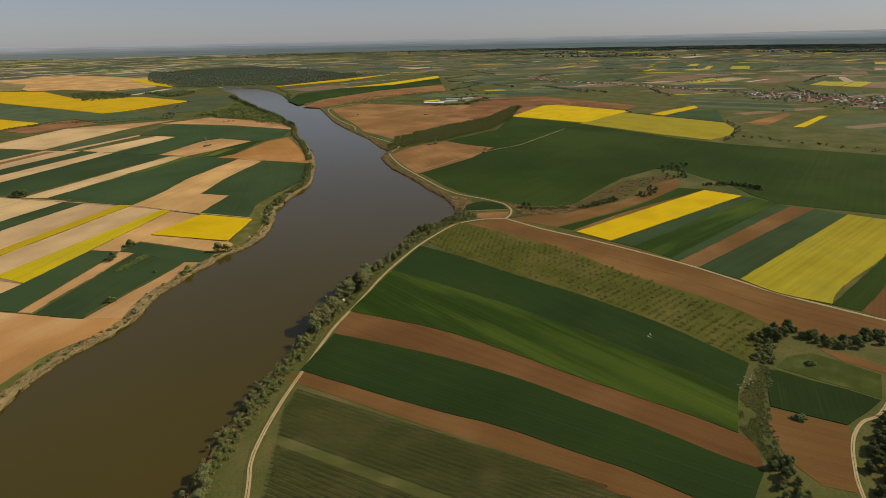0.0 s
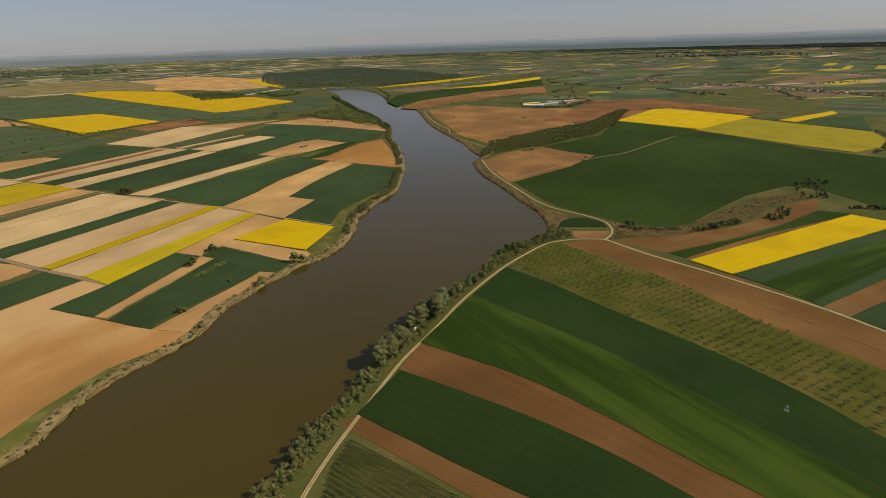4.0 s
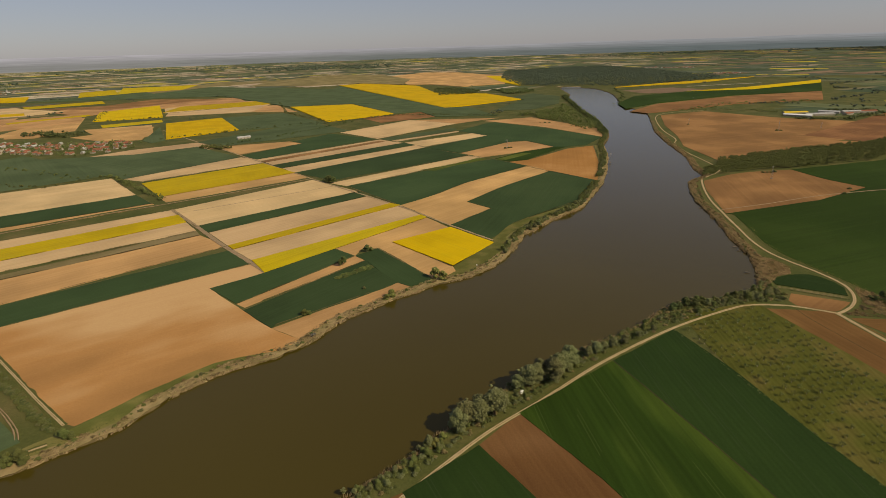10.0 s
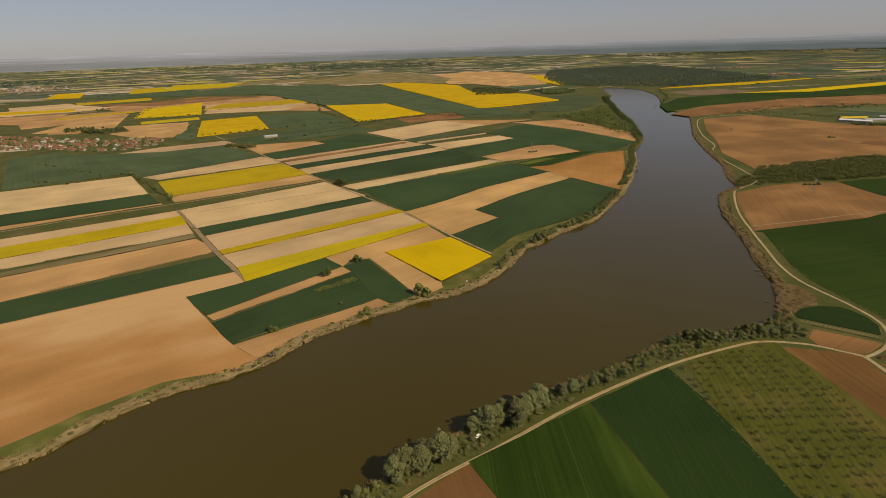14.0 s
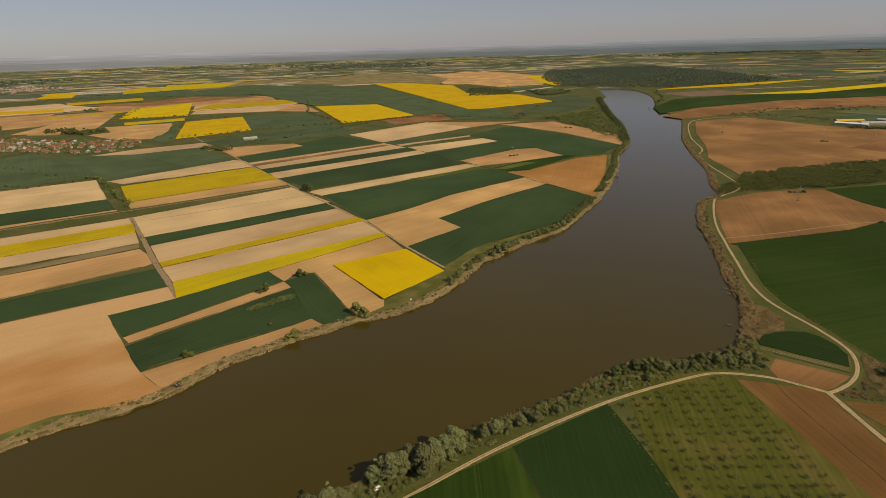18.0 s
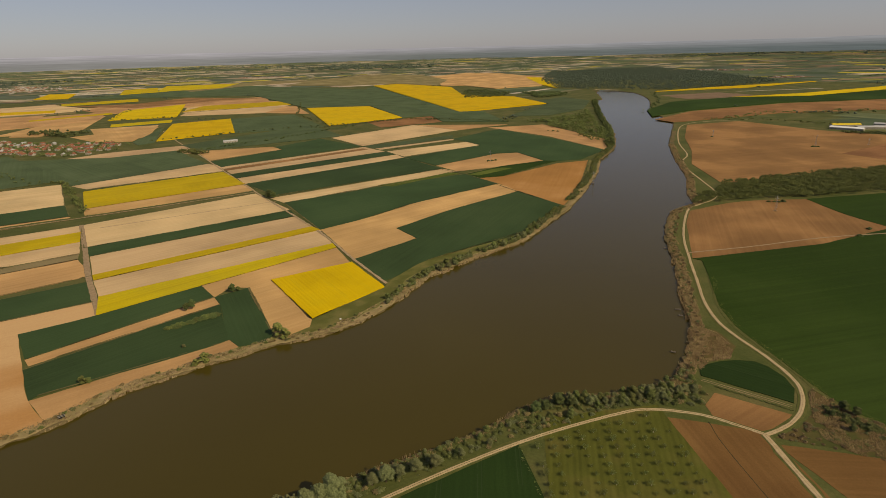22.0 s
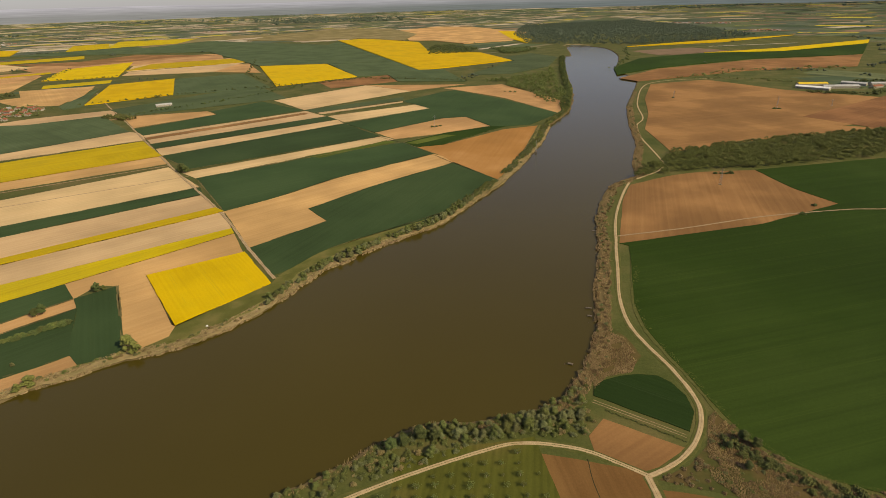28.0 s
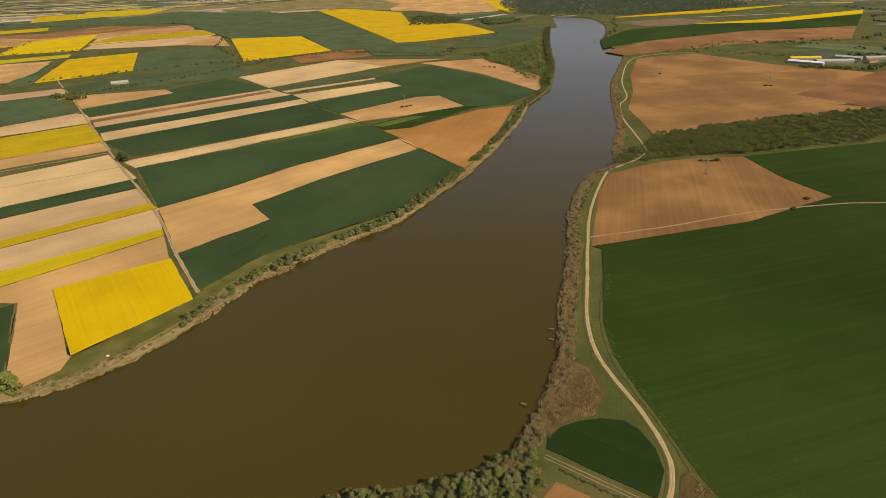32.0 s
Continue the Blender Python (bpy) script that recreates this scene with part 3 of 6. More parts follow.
field("pale", (-611, 492), (-384, 639), (-367, 612), (-587, 459))
field("rape2", (-587, 459), (-367, 612), (-347, 578), (-561, 423))
field("pale", (-561, 423), (-347, 578), (-324, 540), (-542, 396))
field("olive", (-533, 383), (-324, 540), (-315, 523), (-398, 463), (-526, 374))
field("tan", (-526, 374), (-398, 463), (-315, 523), (-275, 480), (-467, 331), (-486, 318))
field("wheat", (-486, 318), (-267, 468), (-240, 423), (-414, 312))
field("orange", (-414, 312), (-240, 423), (-223, 398), (-262, 370), (-224, 322), (-197, 289), (-171, 267), (-180, 259), (-192, 255), (-209, 252), (-224, 247), (-237, 237), (-246, 228), (-257, 219), (-264, 210), (-274, 199), (-281, 192), (-289, 196), (-323, 229))
field("wheat", (-262, 370), (-223, 398), (-169, 455), (-145, 427), (-232, 335))
field("tan", (-232, 335), (-158, 414), (-145, 427), (-135, 413), (-224, 327))
field("wheat", (-224, 322), (-135, 413), (-118, 377), (-107, 356), (-112, 351), (-195, 294), (-197, 289), (-207, 301))
field("tan", (-197, 289), (-107, 356), (-97, 346), (-119, 327), (-145, 300), (-157, 284), (-171, 267))
field("wheat", (-145, 427), (-123, 445), (-78, 362), (-82, 352), (-97, 346), (-107, 356), (-135, 413))
field("tan", (-472, 1159), (-322, 1193), (-291, 1153), (-395, 1043))
field("wheat", (-389, 1033), (-291, 1153), (-315, 1191), (-241, 1291), (-129, 1170), (-350, 980))
field("pale", (-350, 980), (-124, 1162), (-99, 1127), (-74, 1100), (-309, 915))
field("wheat", (-309, 915), (-74, 1100), (-51, 1064), (-287, 883))
field("pale", (-287, 883), (-51, 1064), (-33, 1027), (-260, 839))
field("wheat", (-260, 839), (-33, 1027), (36, 919), (-194, 764))
field("pale", (-196, 749), (36, 919), (60, 895), (-169, 722))
field("wheat", (-169, 722), (-24, 820), (72, 874), (115, 802), (-2, 702), (-50, 645), (-97, 601))
field("tan", (-97, 601), (-50, 645), (-2, 702), (115, 802), (127, 787), (139, 755), (45, 668), (-13, 600), (11, 564), (-45, 507))
field("wheat", (-45, 507), (11, 564), (-13, 600), (45, 668), (139, 755), (185, 676), (145, 618), (120, 576), (22, 499), (-6, 458), (-13, 452))
field("clay", (93, 843), (129, 852), (227, 942), (284, 962), (233, 797), (185, 676), (139, 755), (127, 787))
field("tan", (25, 947), (135, 1046), (175, 1053), (209, 968), (131, 926), (60, 895))
field("green", (72, 874), (131, 926), (209, 968), (231, 962), (208, 939), (129, 852), (93, 843))
field("wheat", (-33, 1027), (113, 1147), (58, 1242), (144, 1353), (171, 1371), (264, 1224), (339, 1057), (273, 970), (231, 962), (209, 968), (175, 1053), (135, 1046), (25, 947))
field("pale", (-74, 1100), (87, 1197), (113, 1147), (-35, 1038))
field("pale", (-99, 1138), (58, 1242), (60, 1225), (-87, 1121))
field("barley", (-129, 1170), (58, 1299), (59, 1253), (-99, 1138))
field("pale", (-219, 1302), (-43, 1500), (72, 1379), (-129, 1170))
field("tan", (146, 1412), (288, 1446), (380, 1174), (339, 1057), (266, 1243), (171, 1382))
field("tan", (-43, 1500), (148, 1471), (203, 1465), (72, 1379))
field("brown", (315, 638), (399, 677), (480, 681), (482, 612), (495, 563), (398, 520), (324, 503), (262, 489))
field("green", (262, 489), (324, 503), (398, 520), (495, 563), (767, 620), (843, 620), (806, 375), (812, 271), (873, 66), (497, -22), (463, 72), (480, 108), (510, 145), (543, 223), (536, 266), (448, 267), (362, 249), (305, 234), (289, 233), (272, 241), (264, 248), (256, 256), (250, 267), (246, 282), (244, 297), (242.5, 314), (240, 330), (237, 362), (240.5, 392), (260, 455), (268, 484))
field("green", (480, 681), (657, 713), (837, 841), (851, 626), (767, 620), (495, 563), (482, 612))
field("brown", (437, 910), (486, 1027), (536, 1181), (619, 1372), (767, 1418), (848, 1234), (964, 1111), (1096, 1175), (1141, 1018), (727, 891), (773, 864), (610, 838), (421, 772))
field("rape", (837, 841), (1085, 944), (1124, 921), (1122, 687), (863, 635))
field("rape3", (846, 635), (1087, 677), (1067, 407), (997, 356), (907, 320), (827, 326), (824, 409))
field("dark_wheat", (188, 301), (190, 308), (197, 313), (206, 316), (216, 317), (226, 315), (231, 309), (234, 298), (233, 286), (225, 273))
field("brown", (178, 273), (188, 284), (204, 273), (219, 263), (198, 250), (195, 252), (178, 264))
field("dark_loam", (152, 264), (198, 250), (205, 174), (215, 116), (213, 59), (213, 7), (207, -21), (215, -88), (193, -93), (159, -68), (149, -45), (159, -13), (158, 76), (166, 140))
field("orchard", (90, 265), (153, 274), (166, 140), (158, 76), (159, -13), (149, -45), (92, -50), (99, 4), (98, 62), (89, 135), (84, 196))
field("dark_wheat", (57, -59), (57, -30), (54, 0), (52, 38), (48, 70), (44, 102), (31, 165), (20, 212), (75, 244), (84, 196), (89, 135), (98, 62), (99, 4), (92, -50))
field("bright", (20, 212), (31, 165), (44, 102), (48, 70), (52, 38), (54, 0), (57, -30), (57, -59), (24, -73), (20, -50), (13, -22), (5, 12), (-4, 57), (-16, 101), (-48, 170))
field("loam", (-48, 170), (-16, 101), (-4, 57), (5, 12), (13, -22), (20, -50), (24, -73), (24, -81), (7, -92), (3, -78), (-3, -44), (-14, 2), (-23, 37), (-38, 77), (-73, 148))
field("dark_wheat", (-73, 148), (-38, 77), (-23, 37), (-14, 2), (-3, -44), (3, -78), (7, -92), (-13, -96), (-31, -80), (-38, -50), (-47, -26), (-59, 7), (-73, 35), (-111, 122))
field("loam", (-111, 122), (-73, 35), (-59, 7), (-47, -26), (-38, -50), (-31, -80), (-21, -111), (-42, -94), (-52, -63), (-63, -26), (-83, 23), (-121, 118))
field("vineyard", (-126, 109), (-83, 23), (-63, -26), (-52, -63), (-42, -94), (-91, -101), (-201, -6), (-167, 45), (-157, 60), (-136, 91))
field("dark_wheat", (89, -60), (96, -62), (99, -79), (104, -96), (106, -111), (88, -109), (70, -106), (58, -75))
field("loam", (142, -68), (146, -85), (146, -104), (138, -106), (135, -85))
field("loam", (56, -74), (70, -107), (53, -112), (23, -124), (16, -112), (24, -94), (37, -83))
field("loam", (198, 241), (226, 234), (341, 202), (431, 217), (502, 214), (459, 190), (325, 182), (214, 190))
field("green", (214, 190), (319, 178), (452, 186), (467, 158), (311, 173), (217, 173))
field("loam", (217, 173), (311, 173), (467, 158), (214, 167))
field("rape", (214, 167), (461, 158), (466, 114), (216, 129))
field("wheat", (216, 129), (466, 114), (470, 100), (218, 106))
field("bright", (218, 106), (470, 100), (463, 72), (217, 67))
field("wheat", (217, 67), (463, 72), (459, 59), (213, 59))
field("loam", (213, 59), (459, 59), (470, 37), (213, 41))
field("wheat", (213, 41), (470, 37), (469, 5), (213, 7))
field("rape3", (213, 7), (469, 5), (476, -27), (366, -53), (237, -52), (215, -56), (207, -21))
field("green", (215, -56), (354, -55), (288, -71), (218, -73))
field("loam", (218, -73), (288, -71), (215, -88))
field("tan", (-1399, 2248), (-1245, 2478), (-786, 2666), (-682, 2391), (-962, 2244), (-1149, 2002))
field("pale", (-940, 2193), (-673, 2361), (-610, 2216), (-873, 2009))
field("tan", (-1432, 1849), (-1310, 2004), (-1187, 2088), (-1051, 1797), (-1178, 1644), (-1230, 1582))
field("tan", (-946, 1587), (-781, 1641), (-683, 1388), (-775, 1339))
field("olive", (-1552, 2007), (-1336, 2146), (-1293, 2075), (-1505, 1945))
field("tan", (-1148, 1602), (-1052, 1753), (-973, 1592), (-993, 1442), (-1068, 1446))
field("rape2", (-1305, 1852), (-1150, 2059), (-1126, 2015), (-1280, 1816))
field("pale", (-1818, 2358), (-1664, 2517), (-1557, 2409), (-1713, 2220))
field("lime", (-57, 811), (-4, 843), (46, 889), (61, 879), (16, 845), (-35, 799))
field("lime", (75, 868), (113, 903), (133, 916), (150, 910), (121, 884), (92, 861))
field("grass", (-80, 356), (-70, 358), (-56, 373), (-57, 385), (-10, 440), (-8, 450), (8, 462), (0, 432), (-28, 388), (-58, 360))
field("grass", (-283, 188), (-274, 199), (-264, 210), (-257, 219), (-246, 228), (-237, 237), (-224, 247), (-209, 252), (-192, 255), (-176, 260), (-185, 251), (-214, 240), (-238, 217), (-256, 192), (-275, 178))
field("grass", (-8, 452), (22, 499), (120, 576), (145, 618), (185, 676), (192, 670), (150, 605), (128, 572), (30, 488), (2, 450))
field("rape", (-530, 2280), (-400, 2516), (-84, 1677), (-270, 1529))
field("brown", (-177, 1594), (1, 1699), (34, 1553), (-122, 1464))
field("barley", (-404, 2573), (-360, 3290), (86, 1795), (158, 1801), (206, 1514), (34, 1553), (1, 1699), (-84, 1677))
field("rape", (-369, 3358), (-222, 3460), (75, 3040), (118, 2484), (320, 2321), (391, 1998), (159, 1831), (86, 1795))
field("rape", (-627, 1314), (-747, 1655), (-617, 1762), (-488, 1435))
field("barley", (-617, 1762), (-443, 1838), (-273, 1503), (-483, 1423))
field("rape", (-1017, 1796), (-1145, 2127), (-1016, 2353), (-827, 1858))
field("rape2", (-886, 2025), (-897, 2248), (-568, 2416), (-438, 2624), (-554, 2216))
field("pale", (-830, 1887), (-859, 1996), (-554, 2216), (-561, 1919))
field("tan", (-561, 1919), (-626, 2144), (-519, 2165), (-396, 1856))
field("barley", (-796, 1091), (-532, 854), (-387, 1013), (-457, 1099), (-513, 1173), (-614, 1104))
field("pale", (-767, 1013), (-650, 1168), (-528, 1241), (-468, 1134), (-689, 975))
field("barley", (-708, 785), (-901, 1067), (-848, 1145), (-716, 1036), (-562, 898))
field("barley", (-537, 1242), (-322, 1553), (-196, 1328), (-461, 1163))
field("rape", (-2009, 2879), (-2204, 3288), (-2047, 3285), (-1841, 2890))
field("rape2", (-1694, 3090), (-1916, 3554), (-1793, 3721), (-1578, 3278))
field("rape2", (-1578, 3278), (-1820, 3897), (-1379, 4040), (-1301, 3497))
field("barley", (-1806, 2831), (-1545, 3265), (-1294, 3771), (-249, 2924), (-26, 2067), (-450, 2049), (-870, 2771))
field("tan", (-1325, 2240), (-759, 2311), (-448, 2655), (-675, 2282), (-1260, 2118))
field("tan", (28, 3186), (-92, 4299), (223, 4845), (486, 4660), (722, 3655), (531, 2960), (289, 2835), (149, 3132))
field("rape", (581, 3861), (673, 3802), (636, 2996), (570, 2761), (547, 3118))
field("olive", (-942, 3621), (-912, 4318), (-584, 4912), (-149, 4744), (67, 3792), (-4, 3200), (-278, 3496), (-542, 3442))
field("tan", (-749, 2722), (-441, 2720), (-440, 2487), (-656, 2383))
field("rape", (914, 2408), (1196, 2550), (1825, 2790), (1346, 2505))
field("rape", (1061, 2060), (1357, 2144), (1893, 2404), (1767, 2243), (1317, 2036))
field("green", (640, 1710), (799, 1945), (1061, 2060), (1317, 2036), (1767, 2243), (1470, 1864), (1109, 1834), (754, 1675), (599, 1551))
field("brown", (583, 1485), (744, 1654), (1094, 1809), (1470, 1864), (1248, 1580), (941, 1559), (693, 1455), (607, 1423))
field("rape", (1102, 610), (1347, 619), (1309, 589), (1096, 570))
field("rape", (1091, 276), (1322, 299), (1332, 287), (1106, 260))
field("brown", (1094, 377), (1325, 375), (1321, 357), (1084, 326))
field("brown", (783, 828), (1124, 921), (1127, 708), (1255, 729), (1306, 1138), (1145, 1235), (713, 964))
field("wheat", (1097, 666), (1125, 607), (1299, 532), (1079, 413))
field("tan", (-898, 1423), (-758, 1595), (-686, 1322), (-776, 1323))
field("tan", (-1126, 1471), (-1170, 1777), (-1114, 1955), (-957, 1568), (-1048, 1476))
field("tan", (-1553, 1936), (-1510, 2163), (-1385, 2065), (-1221, 1653), (-1397, 1719))
field("rape", (-1699, 2138), (-1457, 2215), (-1398, 2117), (-1619, 2027))
field("rape2", (-1636, 2520), (-1414, 2740), (-1339, 2602), (-1567, 2415))
field("brown", (-1518, 2380), (-1266, 2444), (-1181, 2734), (-776, 2585), (-934, 2522), (-1154, 2240))
field("rape2", (-941, 1681), (-802, 1773), (-773, 1706), (-908, 1620))
field("barley", (-676, 1302), (-737, 1580), (-622, 1295), (-639, 1257))
field("brown", (-339, 962), (-123, 1142), (-112, 1129), (-330, 944))
field("olive", (-1541, 3483), (-1279, 4312), (-802, 4207), (-1184, 3726), (-1352, 3186))
field("pale", (-1718, 2164), (-1592, 2438), (-1325, 2240), (-1374, 2095), (-1581, 1975))
field("barley", (-424, 300), (-334, 212), (-302, 182), (-312, 172), (-352, 138), (-452, 52), (-600, -60), (-760, 120))
field("meadow", (100, -62), (102, -79), (106, -96), (108, -111), (135, -104), (134, -88), (132, -70), (117, -62))
field("barley", (215, 1640), (340, 1640), (470, 1790), (560, 2070), (500, 2250), (340, 2080), (400, 1990))


# ---- tracks ----
def ribbon(name, line, width, material, label, z=0.16, kind="structure", category="track", step=4.0, wobble=0.25, crown=0.0):
    pts = smooth_line(line, step)
    verts, faces = [], []
    for i, p in enumerate(pts):
        a, b = pts[max(0, i - 1)], pts[min(len(pts) - 1, i + 1)]
        d = (b - a).normalized()
        n = Vector((-d.y, d.x))
        w1 = width / 2 + wobble * noise.noise((p.x * 0.15, p.y * 0.15, 1))
        w2 = width / 2 + wobble * noise.noise((p.x * 0.15, p.y * 0.15, 8))
        for off, h in ((w1 + 0.2, -0.12), (w1, 0), (0, crown), (-w2, 0), (-w2 - 0.2, -0.12)):
            q = p + n * off
            verts.append(spread(q.x, q.y, z + h))
        if i:
            s = 5 * (i - 1)
            faces += [(s + j, s + 5 + j, s + j + 6, s + j + 1) for j in range(4)]
    ob = new(name, raw_mesh(name, verts, faces, material))
    return tagged(ob, label, category, kind=kind)


ROAD = [(-420, -420), (-300, -180), (-215, -30), (-174, 46), (-164, 66), (-152, 81), (-132, 101), (-107, 123), (-68, 156), (-32, 180), (14, 212), (76, 246), (130, 267), (150, 270), (172, 265), (185, 257), (197, 248)]
LOOP = [(197, 248), (213, 256), (226, 268), (235, 283), (238, 297), (236, 321), (229, 359), (232, 394), (245, 440), (258, 485), (282, 559), (322, 645), (345, 668), (372, 690), (390, 720), (402, 790),
        (413, 861), (435, 939), (465, 996), (507, 1141), (600, 1357), (685, 1425), (800, 1440)]
EAST = [(196, 248), (198, 195), (206, 137), (212, 58), (209, 5), (207, -24), (214, -88), (225, -180), (240, -400)]
TRACK_1 = [(-700, 1500), (-566, 1293), (-441, 1110), (-235, 798), (-102, 603), (-47, 509), (-9, 447)]
TRACK_2 = [(-384, 640), (-327, 554), (-278, 479), (-222, 400)]
FAR_EAST = [(330, -60), (180, -105), (101, -114), (78, -110), (60, -111), (40, -117), (20, -126), (-40, -160)]


def offset(line, o, step=4.0):
    """A line moved sideways, to its left."""
    pts = smooth_line(line, step)
    out = []
    for i, p in enumerate(pts):
        d = (pts[min(len(pts) - 1, i + 1)] - pts[max(0, i - 1)]).normalized()
        out.append((p.x - d.y * o, p.y + d.x * o))
    return out


def rutted(name, line, label, width=3.2, up=0.0, bed=None):
    """A dirt track: verge, earth bed, and two worn wheel lines."""
    ribbon(name + "_verge", line, width + 2.6, M_VERGE, "grassy verge along the dirt track", 0.10 + up, wobble=1.2, category="verge")
    ribbon(name, line, width, bed or M_PATH, label, 0.17 + up, wobble=0.5, crown=0.05)
    for s in (-1, 1):
        ribbon("wheel_track", offset(line, s * width * 0.24), width * 0.36, M_DIRT, "pale worn wheel line of the dirt track", 0.23 + up, wobble=0.2, step=8.0)


rutted("river_road", ROAD, "pale dirt road along the river trees", 2.2, 0.0, M_VERGE)
rutted("bank_road", LOOP, "winding pale dirt road along the reeds", 2.1, 0.02)
rutted("field_road", EAST, "straight pale dirt road between the fields", 2.6, 0.04)
rutted("east_road", FAR_EAST, "curving pale dirt road beside the wood", 1.7, 0.0, M_VERGE)
ribbon("field_track", TRACK_1, 2.4, M_PATH, "grassy earth track between the strip fields", 0.45, wobble=0.8)
for s in (-0.6, 0.6):
    ribbon("wheel_track", offset(TRACK_1, s), 0.45, M_DIRT, "pale worn wheel line of the grass track", 0.50, wobble=0.3, step=8.0)
ribbon("field_track", TRACK_2, 4.5, M_PATH, "bare earth track between the strip fields", 0.45, wobble=0.6)
ribbon("field_track", [(-227, 791), (-397, 680), (-473, 633), (-558, 570), (-800, 400)], 9.0, M_VERGE, "grass strip with a drain ditch", 0.40, wobble=1.5)
ribbon("field_track", [(-225, 787), (-395, 676), (-475, 628), (-558, 565), (-800, 395)], 2.0, M_PATH, "earth cart track along the drain", 0.50, wobble=0.4)
ribbon("field_path", [(264, 504), (330, 517), (408, 537), (491, 547), (545, 547), (640, 575), (760, 612)], 1.5, M_PATH, "faint path along the brown field edge", 0.42, wobble=0.5)
ribbon("field_path", [(187, 298), (203, 286), (223, 271)], 0.2, M_PATH, "pale wheel line beside the small field", 0.07)
ribbon("field_path", [(186, 296.5), (202, 284.5), (222, 269.5)], 0.2, M_PATH, "pale wheel line beside the small field", 0.07)

HEDGE_SW = [(-560, 455), (-470, 366), (-404, 300), (-369, 266), (-338, 235), (-315, 212), (-291, 189)]
rutted("field_edge_track", offset(HEDGE_SW, 6.0, 20.0), "pale earth track between the bare field and a hedge", 1.5, 0.0, M_VERGE)
rutted("shore_track", [(-360, 118), (-330, 145), (-307, 166), (-296, 173), (-287, 178)], "pale earth track along the river shore", 1.4, 0.0, M_VERGE)
for o in (0, 1.8):
    ribbon("wheel_track", [(-334 - o, 217), (-324 - o, 208), (-310 - o, 193), (-304 - o, 184)], 0.3, M_PATH, "worn tractor turn on the barley", 0.40, wobble=0.3)

# dead grass along the shores, turned furrows and painted rape-edge shade between the strips
ribbon("grass_margin", offset(LEFT_BANK[3:28], 9.5), 12.0, M_MARGIN, "green grass margin between the field and the shore", 0.05, wobble=3.0, category="verge")
ribbon("shore_grass", offset(LEFT_BANK[3:28], 2.6), 7.0, M_STRAW, "straw-coloured dead grass along the eroded shore", 0.075, wobble=3.0, category="grass")
ribbon("shore_grass", offset(list(reversed(RIGHT_BANK[6:23])), -4.5), 7.0, M_RUSSET, "reddish dead grass between the road and the reeds", 0.075, wobble=3.0, category="grass")
EDGE_EAST = [(262, 456), (241, 394), (236.5, 362), (239.5, 330), (242, 314), (243.5, 297), (245.5, 282), (249.5, 267), (255.5, 256), (263.5, 248), (271.5, 241), (288, 232), (305, 233)]
ribbon("grass_margin", EDGE_EAST, 3.0, M_VERGE, "yellowish grass margin of the green field", 0.20, wobble=1.2, category="verge")
# (-107, 460) to (-59, 386) paints the shadow at the rape's edge
for line in ([(20, 212), (31, 165), (44, 102), (48, 70), (52, 38), (54, 0), (57, -30), (57, -59)], [(-47, 498), (-107, 460)], [(-68, 541), (-223, 398)],
             [(-107, 460), (-59, 386)], [(29, 921), (73, 867), (114, 798), (159, 714)], [(216, 129), (466, 114)], [(214, 167), (461, 158)]):
    ribbon("furrow", line, 0.45, M_FURROW_SHADE, "dark turned furrow between two strips", 0.39, wobble=0.3, category="furrow")
ribbon("furrow", [(173.5, 259), (173, 238), (178, 180), (180, 119), (183, 60), (182, 29), (178, -40), (186, -85)], 0.35, M_FURROW_SHADE, "dark turned furrow along the loam strip", 0.135, wobble=0.3, category="furrow")
ribbon("field_path", [(-355, 628), (-316, 652), (-206, 718), (-182, 733)], 1.2, M_PATH, "faint working line across the pale field", 0.12, wobble=0.3)


def seams(polys, label):
    """Narrow weedy seams along the long sides of strips, broken and uneven, in one mesh."""
    v, f = [], []
    for poly in polys:
        for i in range(len(poly)):
            a, b = Vector(poly[i]), Vector(poly[(i + 1) % len(poly)])
            if (b - a).length < 70:
                continue
            e = (b - a).normalized()
            n = int((b - a).length / 5)
            far = (a + b).length / 2
            for k in range(n):
                p, q = a.lerp(b, k / n), a.lerp(b, (k + 1) / n)
                w = (0.5 + 0.0005 * far) * (0.55 + noise.noise((p.x * 0.03, p.y * 0.03, 4)) + 0.6 * noise.noise((p.x * 0.2, p.y * 0.2, 1)))
                if w < 0.2:
                    continue
                s0 = Vector((-e.y, e.x)) * w
                t = len(v)
                v += [(*(p + s0), 0.46), (*(p - s0), 0.46), (*(q - s0), 0.46), (*(q + s0), 0.46)]
                f.append((t, t + 1, t + 2, t + 3))
    tagged(new("weed_seam", raw_mesh("weed_seam", v, f, M_SEAM)), label, "weeds", kind="stuff")


seams([z for z in PLANNED if max(math.hypot(*c) for c in z) < 1750 and sum(c[0] for c in z) / len(z) < 330 and sum(c[1] for c in z) / len(z) > 330],
      "dark weedy seams and furrows between the strip fields")


# ---- far land: strips and woods out to the hills ----
rng = np.random.default_rng(4)


SHORES = LEFT_BANK[::2] + RIGHT_BANK[::2]


BOXES = np.array([(min(c[0] for c in z), max(c[0] for c in z), min(c[1] for c in z), max(c[1] for c in z)) for z in PLANNED])


def taken(x, y):
    """Whether a plan point lies on a planned field."""
    near = np.nonzero((BOXES[:, 0] <= x) & (BOXES[:, 1] >= x) & (BOXES[:, 2] <= y) & (BOXES[:, 3] >= y))[0]
    return any(inside(x, y, PLANNED[i]) for i in near)


